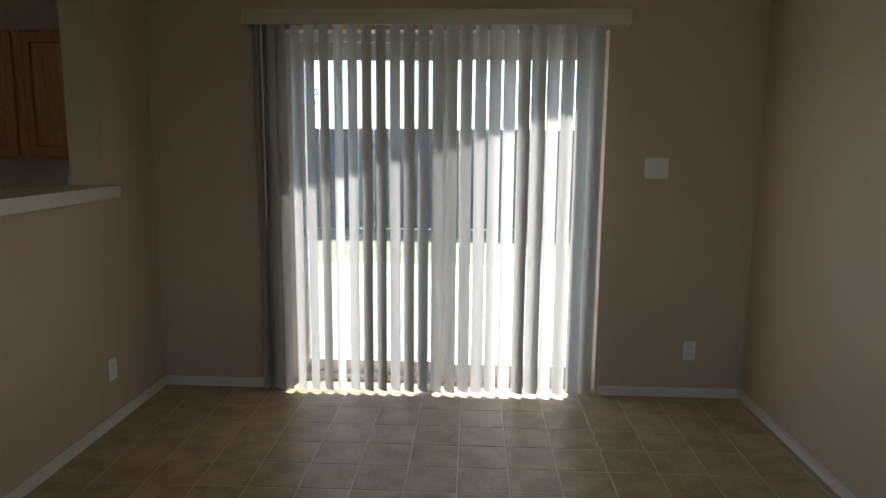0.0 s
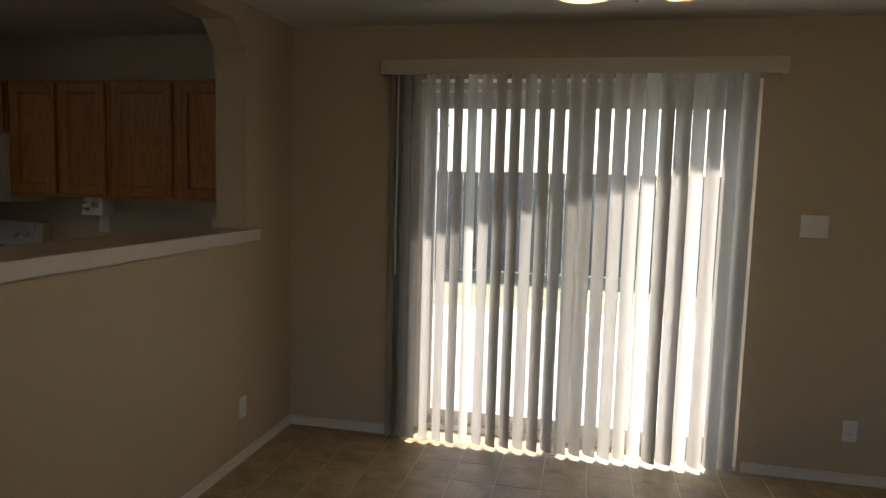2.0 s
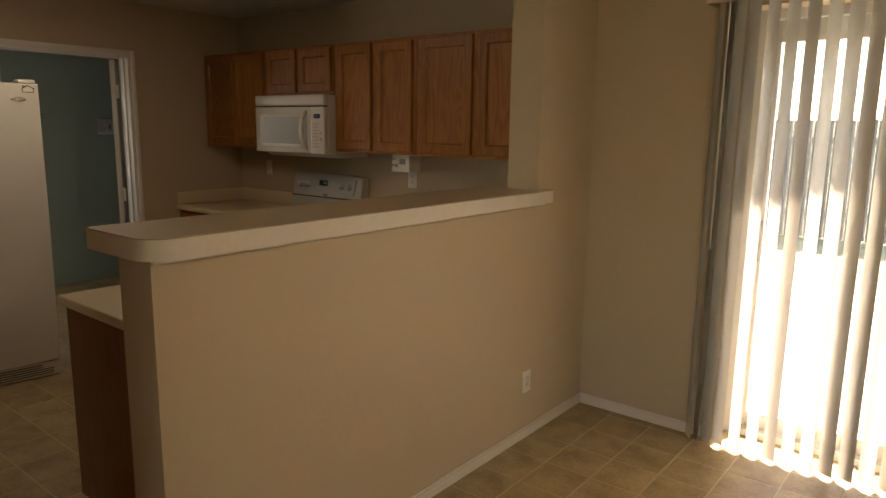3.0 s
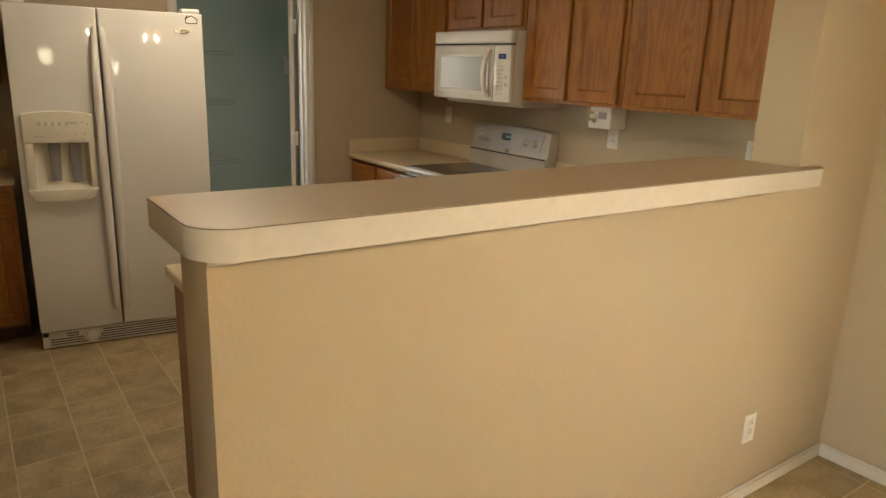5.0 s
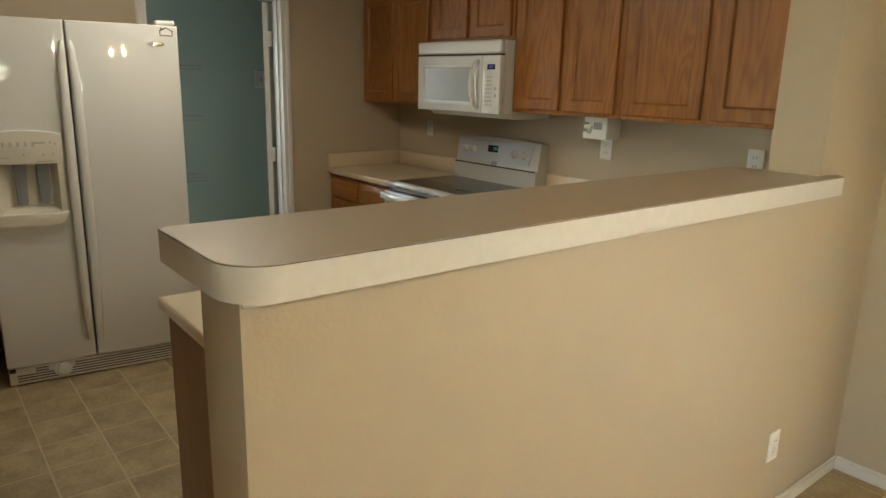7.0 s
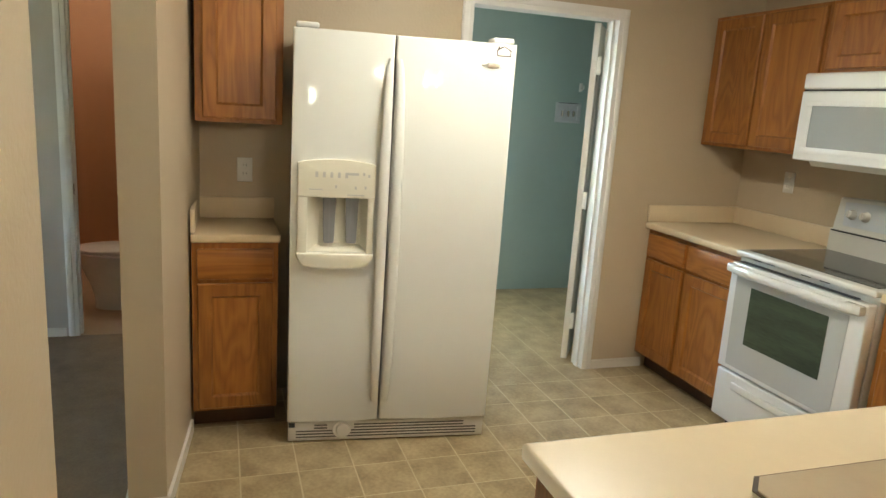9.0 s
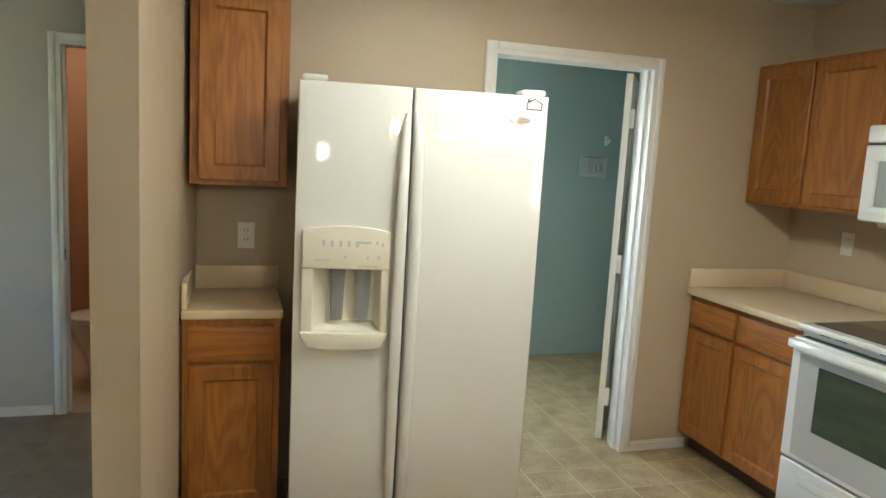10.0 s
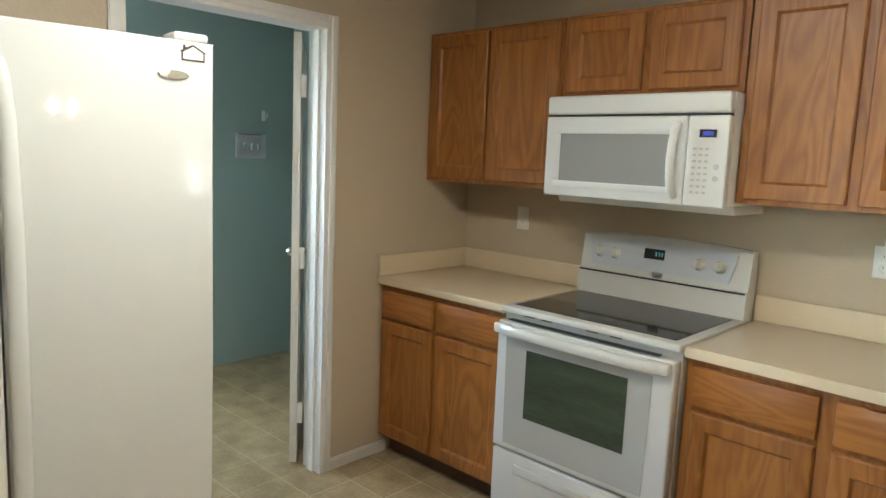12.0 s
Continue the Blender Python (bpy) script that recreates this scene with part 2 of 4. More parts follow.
M_FENCE = mat("weathered_fence", (0.2, 0.19, 0.185), 0.85, second=(0.14, 0.135, 0.135), scale=4, stretch=(3, 3, 0.4), rand=0.12)
M_STUCCO = mat("tan_stucco", (0.45, 0.38, 0.3), 0.9, scale=3, bump=0.6, bump_scale=60)
M_ROOF = mat("grey_shingle", (0.12, 0.115, 0.11), 0.9, scale=5, bump=0.5, bump_scale=30)
M_BARK = mat("bark", (0.13, 0.1, 0.075), 0.9, second=(0.07, 0.055, 0.04), scale=9, bump=0.8, bump_scale=40)
M_LEAF = mat("leaf", (0.12, 0.15, 0.07), 0.6, second=(0.09, 0.12, 0.05), scale=3)
M_PORCELAIN = mat("porcelain", (0.78, 0.76, 0.71), 0.12, rough_var=0.03)
M_BATHFLOOR = mat("bathroom_vinyl", (0.42, 0.3, 0.19), 0.4, second=(0.34, 0.24, 0.15), scale=7)


# ---- building blocks ----
def box(bm, x0, y0, z0, x1, y1, z1, bevel=0.0, seg=2, m=None):
    """A box between two corners, added to bm."""
    vs = [bm.verts.new((x, y, z)) for x in (x0, x1) for y in (y0, y1) for z in (z0, z1)]
    fs = [bm.faces.new([vs[i] for i in f]) for f in ((0, 1, 3, 2), (4, 6, 7, 5), (0, 4, 5, 1), (2, 3, 7, 6), (0, 2, 6, 4), (1, 5, 7, 3))]
    if bevel:
        es = {e for f in fs for e in f.edges}
        r = bmesh.ops.bevel(bm, geom=list(es), offset=bevel, segments=seg, profile=0.5, affect="EDGES")
        vs = list({v for f in r["faces"] for v in f.verts} | {v for v in vs if v.is_valid})
    if m is not None:
        bmesh.ops.transform(bm, matrix=m, verts=[v for v in vs if v.is_valid])
    return bm


def B(*a, **k):
    return box(bmesh.new(), *a, **k)


def lathe(profile, n=24, bm=None, at=(0, 0, 0), axis="z"):
    """A turned shape from (radius, height) pairs."""
    bm = bm or bmesh.new()
    rings = []
    for r, h in profile:
        ring = []
        for i in range(n):
            a = 2 * math.pi * i / n
            c, s = r * math.cos(a), r * math.sin(a)
            p = {"z": (c, s, h), "x": (h, c, s), "y": (c, h, s)}[axis]
            ring.append(bm.verts.new((p[0] + at[0], p[1] + at[1], p[2] + at[2])))
        rings.append(ring)
    for a, b in zip(rings, rings[1:]):
        for i in range(n):
            bm.faces.new((a[i], a[(i + 1) % n], b[(i + 1) % n], b[i]))
    if profile[0][0] > 1e-4:
        bm.faces.new(rings[0])
    if profile[-1][0] > 1e-4:
        bm.faces.new(rings[-1])
    return bm


def tube(points, r, n=8, bm=None):
    """A round bar along points."""
    bm = bm or bmesh.new()
    pts = [Vector(p) for p in points]
    rings = []
    for i, p in enumerate(pts):
        d = (pts[min(i + 1, len(pts) - 1)] - pts[max(i - 1, 0)]).normalized()
        u = d.orthogonal().normalized() if i == 0 else (u - d * u.dot(d)).normalized()
        v = d.cross(u)
        rr = r[i] if isinstance(r, (list, tuple)) else r
        rings.append([bm.verts.new(p + rr * (math.cos(2 * math.pi * k / n) * u + math.sin(2 * math.pi * k / n) * v)) for k in range(n)])
    for a, b in zip(rings, rings[1:]):
        for k in range(n):
            bm.faces.new((a[k], a[(k + 1) % n], b[(k + 1) % n], b[k]))
    bm.faces.new(rings[0])
    bm.faces.new(rings[-1])
    return bm


def prism(outline, lo, hi, axis="z", bevel=0.0):
    """An outline of 2D points pushed from lo to hi along an axis."""
    bm = bmesh.new()
    put = {"z": lambda a, b, h: (a, b, h), "x": lambda a, b, h: (h, a, b), "y": lambda a, b, h: (a, h, b)}[axis]
    lo_v = [bm.verts.new(put(a, b, lo)) for a, b in outline]
    hi_v = [bm.verts.new(put(a, b, hi)) for a, b in outline]
    n = len(outline)
    f0, f1 = bm.faces.new(lo_v), bm.faces.new(hi_v)
    for i in range(n):
        bm.faces.new((lo_v[i], lo_v[(i + 1) % n], hi_v[(i + 1) % n], hi_v[i]))
    if bevel:
        bmesh.ops.bevel(bm, geom=[e for f in (f0, f1) for e in f.edges], offset=bevel, segments=3, profile=0.5, affect="EDGES")
    return bm


def mesh_of(name, bm, material, smooth=35):
    bmesh.ops.recalc_face_normals(bm, faces=bm.faces)
    me = bpy.data.meshes.new(name)
    bm.to_mesh(me)
    bm.free()
    for mt in material if isinstance(material, (list, tuple)) else (material,):
        me.materials.append(mt)
    if smooth:
        me.shade_smooth()
        me.set_sharp_from_angle(angle=radians(smooth))
    return me


def part(name, bm, material, parent, label=""):
    ob = new(name, mesh_of(name, bm, material))
    ob.parent = parent
    return tagged(ob, label) if label else ob


def structure(name, bm, material, label, category="", smooth=35):
    return tagged(new(name, mesh_of(name, bm, material, smooth)), label, category or name.split("_")[0], kind="structure")


def thing(name, label, category, m=None, group=""):
    ob = new(name)
    ob.empty_display_size = 0.1
    if m is not None:
        ob.matrix_world = m
    return tagged(ob, label, category, group)


# ---- the shell ----
XW, XE, YN, YD, H = -3.40, 3.515, 0.0, -0.134, 2.438
T = 0.14


def wall(name, boxes, material, label):
    bm = bmesh.new()
    for b in boxes:
        box(bm, *b)
    return structure(name, bm, material, label, "wall", smooth=0)


# slider opening SX0..SX1, SZ; pantry opening PY0..PY1; bathroom opening BY0..BY1
SX0, SX1, SZ = 0.76, 2.645, 2.13
PY0, PY1, PZ = -1.82, -0.972, 2.032
BY0, BY1 = -3.873, -3.17
wall("wall_north_dining", [(-0.175, YD, 0, SX0, 0.16, H), (SX0, YD, SZ, SX1, 0.16, H), (SX1, YD, 0, XE + T, 0.16, H)], M_WALL,
     "tan painted wall around the sliding patio door")
wall("wall_north_kitchen", [(XW - 0.12, YN, 0, -0.175, 0.16, H)], M_WALL, "tan painted kitchen wall behind the range")
wall("wall_west", [(XW - 0.12, -3.365, 0, XW, PY0 - 0.02, H), (XW - 0.12, PY0 - 0.02, PZ + 0.02, XW, PY1 + 0.02, H), (XW - 0.12, PY1 + 0.02, 0, XW, YN, H)], M_WALL,
     "tan painted kitchen wall with the laundry doorway")
structure("wall_stub", prism([(XW, -3.375), (-2.38, -3.37), (-2.38, -3.24), (-2.74, -3.205), (XW, -3.145)], 0, H), M_WALL, "short tan wall beside the kitchen nook", "wall", smooth=0)
wall("wall_near_hall", [(-1.08, -3.44, 0, 0.2, -3.30, H), (0.2, -7.5, 0, 0.34, -3.30, H)], M_WALL, "tan painted wall at the hall opening")
wall("wall_east", [(XE, -2.3, 0, XE + T, YD, H)], M_WALL, "plain tan painted dining room wall")
wall("wall_hall_west", [(-4.5, -7.5, 0, -4.38, BY0 - 0.02, H), (-4.5, BY0 - 0.02, 2.03, -4.38, BY1 + 0.02, H), (-4.5, BY1 + 0.02, 0, -4.38, -2.95, H)], M_HALL,
     "grey-beige hall wall with the bathroom doorway")
wall("wall_hall_north", [(-4.38, -3.06, 0, XW - 0.12, -2.95, H)], M_HALL, "grey-beige end wall of the hall")
PANTRY, BATH = "teal painted wall of the laundry room", "terracotta painted bathroom wall"
wall("wall_pantry_west", [(-5.3, -1.6, 0, -5.18, 0.16, H), (-5.3, -2.95, 0, -5.18, -2.5, H), (-5.3, -2.5, 0, -5.18, -1.6, 0.9), (-5.3, -2.5, 2.0, -5.18, -1.6, H)], M_TEAL, PANTRY)
wall("wall_pantry_south", [(-5.18, -2.95, 0, XW - 0.12, -2.85, H)], M_TEAL, PANTRY)
wall("wall_pantry_north", [(-5.18, 0.06, 0, XW - 0.12, 0.16, H)], M_TEAL, PANTRY)
wall("wall_bathroom_west", [(-6.4, -5.2, 0, -6.28, -2.95, H)], M_RUST, BATH)
wall("wall_bathroom_south", [(-6.28, -5.2, 0, -4.5, -5.08, H)], M_RUST, BATH)
wall("wall_bathroom_north", [(-6.28, -3.06, 0, -4.5, -2.952, H)], M_RUST, BATH)
wall("wall_bathroom_east", [(-4.508, -5.08, 0, -4.501, BY0 - 0.03, H)], M_RUST, BATH)
LX1, LY0 = 7.2, -7.5
wall("wall_living", [(XE + T, -2.44, 0, LX1, -2.3, H), (LX1, LY0, 0, LX1 + T, -4.09, H), (LX1, -4.09, 0, LX1 + T, -3.77, 1.58), (LX1, -4.09, 2.0, LX1 + T, -3.77, H), (LX1, -3.77, 0, LX1 + T, -2.3, H),
                     (-4.5, LY0 - T, 0, -3.45, LY0, H), (-3.45, LY0 - T, 0, -2.55, LY0, 0.9), (-3.45, LY0 - T, 2.1, -2.55, LY0, H), (-2.55, LY0 - T, 0, 1.4, LY0, H), (1.4, LY0 - T, 0, 3.8, LY0, 0.75), (1.4, LY0 - T, 2.1, 3.8, LY0, H), (3.8, LY0 - T, 0, LX1 + T, LY0, H)], M_WALL,
     "tan painted living room wall with windows")
structure("ceiling", B(-6.5, LY0 - T, H, LX1 + T, 0.16, H + 0.15), M_CEIL, "off-white textured ceiling", smooth=0)

# divider between kitchen and dining room: half wall, end column, header with clipped corner
DX0 = -0.175
PS, PN, PH = -2.67, -0.69, 1.205
bm = B(DX0, PS, 0, 0, PN, PH)
box(bm, DX0, PN, 0, 0, YD, H)
structure("wall_divider", bm, M_WALL, "tan half wall with column between kitchen and dining room", "wall", smooth=0)
structure("wall_header", prism([(PN, 2.19), (PN - 0.13, 2.33), (PS, 2.33), (PS, H), (PN, H)], DX0, -0.0005, "x"), M_WALL, "tan header over the pass-through with a clipped corner", "wall", smooth=0)
structure("trim_bar", B(0.0005, PS, 1.192, 0.014, PN + 0.05, PH - 0.001, 0.003), M_EDGE, "narrow white moulding under the bar ledge", "trim")


def baseboard(x0, y0, x1, y1, h=0.058, d=0.013):
    bm = B(x0, y0, 0, x1, y1, h - 0.012)
    horizontal = abs(x1 - x0) > abs(y1 - y0)
    box(bm, x0 + (0 if horizontal else d * 0.25), y0 + (d * 0.25 if horizontal else 0), h - 0.012, x1 - (0 if horizontal else d * 0.25), y1 - (d * 0.25 if horizontal else 0), h, 0.003)
    return structure("baseboard", bm, M_BASE, "white painted baseboard", "baseboard")


D = 0.013
baseboard(0.0, PS, D, YD)
baseboard(D, YD - D, 0.70, YD)
baseboard(2.67, YD - D, XE, YD)
baseboard(XE - D, -2.3, XE, YD - D)
baseboard(XW, PY1 + 0.06, XW + D, -0.56)
structure("baseboard", prism([(-2.38, -3.24), (-2.38, -3.24 + D), (-2.74, -3.205 + D), (-2.99, -3.183 + D), (-2.99, -3.183), (-2.74, -3.205)], 0, 0.058), M_BASE, "white painted baseboard", "baseboard")
baseboard(-2.38, -3.37 - D, -2.38 + D, -3.24 + D)
baseboard(XW, -3.37 - D, -2.38, -3.37)
baseboard(-4.38, -7.5, -4.38 + D, BY0 - 0.07)
baseboard(-1.08, -3.30, 0.34, -3.30 + D)
baseboard(-1.08 - D, -3.44, -1.08, -3.30 + D)


def casing(name, x, y0, y1, top, side, label, w=0.058, d=0.018):
    """White door trim on a wall of constant x; side is the way it stands out."""
    ob = thing(name, label, "door frame", pose(x, 0, 0))
    ob["kind"] = "structure"
    for nm, a, b in (("casing_left", y0 - w, y0), ("casing_right", y1, y1 + w)):
        bm = B(0, a, 0, side * d * 0.7, b, top + w)
        mid = a + w * 0.62 if nm == "casing_left" else b - w * 0.62
        lo, hi = (a, mid) if nm == "casing_left" else (mid, b)
        box(bm, side * d * 0.5, lo + 0.004, 0, side * d, hi, top + w - 0.004, 0.004)
        part(nm, bm, M_TRIM, ob)
    bm = B(0, y0, top, side * d * 0.7, y1, top + w)
    box(bm, side * d * 0.5, y0, top + w * 0.38, side * d, y1, top + w - 0.004, 0.004)
    part("casing_head", bm, M_TRIM, ob)
    return ob


pf = casing("door_frame_1", XW, PY0, PY1, PZ, 1, "white moulded door casing of the laundry room")
bm = B(-0.121, PY0 - 0.019, 0, -0.001, PY0, PZ)
box(bm, -0.07, PY0, 0, -0.035, PY0 + 0.011, PZ)
part("jamb", bm, M_TRIM, pf)
bm = B(-0.121, PY1, 0, -0.001, PY1 + 0.019, PZ)
box(bm, -0.07, PY1 - 0.011, 0, -0.035, PY1, PZ)
part("jamb", bm, M_TRIM, pf)
part("jamb_head", B(-0.121, PY0 - 0.019, PZ, -0.001, PY1 + 0.019, PZ + 0.019), M_TRIM, pf)
bf = casing("door_frame_2", -4.38, BY0, BY1, 2.01, 1, "white moulded door casing of the bathroom")
bm = B(-0.121, BY0 - 0.019, 0, -0.001, BY0, 2.01)
box(bm, -0.07, BY0, 0, -0.035, BY0 + 0.011, 2.01)
jm = part("jamb", bm, M_TRIM, bf)
part("strike_plate", B(-0.032, BY0 + 0.0005, 0.87, -0.005, BY0 + 0.003, 0.93, 0.001), M_CHROME, jm, "small metal strike plate")
part("jamb", B(-0.121, BY1, 0, -0.001, BY1 + 0.019, 2.01), M_TRIM, bf)
part("jamb_head", B(-0.121, BY0 - 0.019, 2.01, -0.001, BY1 + 0.019, 2.029), M_TRIM, bf)

# pantry door, swung well past square into the pantry
door = thing("door_1", "white flat interior door standing open into the laundry room", "door", pose(XW - 0.128, PY1 - 0.012, 0.012, 0, 0, 143.5))
door["kind"] = "structure"
bm = B(0.004, 0.018, 0, 0.76, 0.053, 2.015, 0.002)
part("door_leaf", bm, M_TRIM, door)
for z0, z1 in ((0.2, 0.95), (1.1, 1.85)):
    bm = bmesh.new()
    for x0, x1 in ((0.12, 0.35), (0.41, 0.64)):
        box(bm, x0, 0.052, z0, x1, 0.058, z1, 0.004)
        box(bm, x0, 0.013, z0, x1, 0.019, z1, 0.004)
    part("raised_panel", bm, M_TRIM, door)
for z in (0.25, 1.0, 1.78):
    part("hinge", B(-0.004, -0.006, z - 0.05, 0.012, 0.0175, z + 0.05, 0.002), M_TRIM, door, "painted hinge")
kb = part("door_knob", lathe([(0.0, -0.062), (0.018, -0.06), (0.027, -0.05), (0.027, -0.04), (0.012, -0.03), (0.011, -0.006), (0.026, -0.004), (0.026, -0.0)], 20, at=(0.695, 0.018, 0.93), axis="y"), M_CHROME, door, "round metal knob")
kb2 = part("door_knob", lathe([(0.026, 0.035), (0.026, 0.04), (0.011, 0.042), (0.012, 0.065), (0.027, 0.075), (0.027, 0.085), (0.018, 0.095), (0.0, 0.097)], 20, at=(0.695, 0.018, 0.93), axis="y"), M_CHROME, door, "round metal knob")

# ---- floors ----
TP, TX, TY = 0.2315, -1.6275, -2.518
structure("floor", B(XW - 0.12 - 1.68, -4.8, -0.08, LX1, 0.16, -0.0012), M_GROUT, "tan stone-look vinyl tile floor with pale joints", smooth=0)
structure("floor_carpet", B(-4.38, LY0, -0.06, -1.19, -3.36, 0.004, 0.002), M_CARPET, "worn brown carpet in the hall", "carpet")
structure("floor_living", B(-1.19, LY0, -0.06, LX1, -4.72, 0.004, 0.002), M_CARPET, "brown carpet in the living room", "carpet")
structure("floor_bathroom", B(-6.28, -5.08, -0.06, -4.38, -3.06, 0.001), M_BATHFLOOR, "brown bathroom vinyl floor", "floor", smooth=0)

# ---- patio door and what lies outside ----
pd = thing("window_1", "white sliding glass patio door behind vertical blinds", "patio door", pose(SX0, 0.0, 0))
pd["kind"] = "structure"
SW = SX1 - SX0
bm = B(0, 0.02, 0, 0.04, 0.12, SZ)
box(bm, SW - 0.04, 0.02, 0, SW, 0.12, SZ)
box(bm, 0.04, 0.02, SZ - 0.045, SW - 0.04, 0.12, SZ)
box(bm, 0.04, 0.02, 0, SW - 0.04, 0.12, 0.035)
part("window_frame", bm, M_VINYL, pd)
for x0, x1, y in ((0.04, SW / 2 + 0.03, 0.075), (SW / 2 - 0.03, SW - 0.04, 0.03)):
    bm = bmesh.new()
    for b in ((x0, 0.035, x0 + 0.06, SZ - 0.045), (x1 - 0.06, 0.035, x1, SZ - 0.045), (x0 + 0.06, SZ - 0.145, x1 - 0.06, SZ - 0.045), (x0 + 0.06, 0.035, x1 - 0.06, 0.115)):
        box(bm, b[0], y, b[1], b[2], y + 0.035, b[3], 0.003)
    sash = part("sash", bm, M_VINYL, pd)
    pane = part("pane", B(x0 + 0.055, y + 0.014, 0.11, x1 - 0.055, y + 0.02, SZ - 0.14), M_GLASS, sash, "clear glass pane")
    pane.visible_shadow = False
bm = bmesh.new()
for b in ((0.042, 0.037, 0.085, SZ - 0.047), (SW / 2 - 0.012, 0.037, SW / 2 + 0.031, SZ - 0.047), (0.085, SZ - 0.1, SW / 2 - 0.012, SZ - 0.047), (0.085, 0.037, SW / 2 - 0.012, 0.1)):
    box(bm, b[0], 0.122, b[1], b[2], 0.134, b[3], 0.002)
scr = part("screen_frame", bm, M_VINYL, pd)
part("insect_screen", B(0.083, 0.1275, 0.098, SW / 2 - 0.01, 0.1285, SZ - 0.098), M_SCREEN, scr, "dark see-through insect screen")
part("door_handle", tube([(0.085, 0.07, 0.92), (0.085, 0.045, 0.94), (0.085, 0.045, 1.1), (0.085, 0.07, 1.12)], 0.008), M_GREY, pd, "slim grey pull handle")

blind = thing("vertical_blind", "cream vinyl vertical blind half closed over the patio door", "blind", pose(0, 0, 0))
VX0, VX1, VZ0, VZ1, VY = 0.6, 2.735, 2.138, 2.22, -0.26
bm = B(VX0, VY, VZ0, VX1, VY + 0.008, VZ1, 0.002)
box(bm, VX0, VY + 0.008, VZ0, VX0 + 0.008, YD - 0.001, VZ1)
box(bm, VX1 - 0.008, VY + 0.008, VZ0, VX1, YD - 0.001, VZ1)
box(bm, VX0 + 0.008, VY + 0.008, VZ1 - 0.008, VX1 - 0.008, YD - 0.001, VZ1)
part("valance", bm, M_VALANCE, blind, "cream valance board")
part("head_rail", B(VX0 + 0.02, -0.215, VZ0 + 0.053, VX1 - 0.02, -0.18, VZ0 + 0.072), M_VINYL, blind)


def vane(w=0.089, h=2.148, n=8):
    bm = bmesh.new()
    rows = []
    for z in (0, h):
        rows.append([bm.verts.new(((i / n - 0.5) * w, -0.015 * (1 - (2 * i / n - 1) ** 2), z)) for i in range(n + 1)])
    for i in range(n):
        bm.faces.new((rows[0][i], rows[0][i + 1], rows[1][i + 1], rows[1][i]))
    bmesh.ops.solidify(bm, geom=bm.faces[:], thickness=0.0008)
    return mesh_of("vane", bm, M_SLAT, 60)


vane_mesh = vane()
rv = random.Random(4)
for i, x in enumerate([0.66, 0.70, 0.74] + [0.80 + 0.0807 * k for k in range(23)]):
    turn = -42 + rv.uniform(-1.6, 1.6)
    if i == 21:
        turn = -26
    if i < 2:
        turn = -62
    ob = new("vane", vane_mesh)
    ob.parent = blind
    ob.matrix_basis = pose(x, -0.197, 0.022 + rv.uniform(-0.003, 0.003), 0, 0, turn)
    part("carrier", B(x - 0.006, -0.2, 2.165, x + 0.006, -0.194, 2.192), M_VINYL, blind)
part("wand", tube([(VX0 + 0.1, -0.235, 2.16), (VX0 + 0.1, -0.237, 1.0)], 0.004, 8), M_PLASTIC, blind)

structure("ground", B(-60, 0.16, -0.3, 60, 90, -0.12), M_GRASS, "patchy dry lawn behind the house", smooth=0)
structure("pavement", B(-1.6, 0.16, -0.12, 5.6, 4.6, -0.06, 0.01), M_CONCRETE, "pale concrete patio slab", "patio")
fence = thing("fence", "weathered grey board fence behind the yard", "fence", pose(-12, 8.6, -0.12))
board = mesh_of("board", B(0, 0, 0, 0.138, 0.02, 1.86, 0.004, 1), M_FENCE)
for i in range(170):
    ob = new("board", board)
    ob.parent = fence
    ob.matrix_basis = pose(i * 0.145, 0, rv.uniform(0, 0.02))
for z in (0.35, 1.5):
    part("rail", B(0, 0.021, z, 24.65, 0.06, z + 0.09), M_FENCE, fence)
# unseen gable overhang above the patio door, added to cast the blind's slanting shadow
gable = thing("shading_gable", "unseen tan gable and raking overhang added to shade the blind", "roof", pose(0, 0, 0))
gable["kind"] = "structure"
EZ, ES, EO = 2.765, 0.283, 1.08
part("roof_slab", prism([(0.45, EZ - 0.35 * ES), (7.5, EZ + 6.7 * ES), (7.5, EZ + 6.7 * ES + 0.16), (0.45, EZ - 0.35 * ES + 0.16)], 0.1, EO + 0.16, "y"), M_ROOF, gable)
part("gable_wall", prism([(0.5, H + 0.155), (7.4, H + 0.155), (7.4, EZ + 6.55 * ES), (0.5, EZ - 0.32 * ES)], 0.0, 0.14, "y"), M_STUCCO, gable)
part("lower_roof", prism([(0.16, H + 0.17), (EO + 0.16, 2.33), (EO + 0.16, 2.45), (0.16, H + 0.32)], -6.6, 0.44, "x"), M_ROOF, gable)


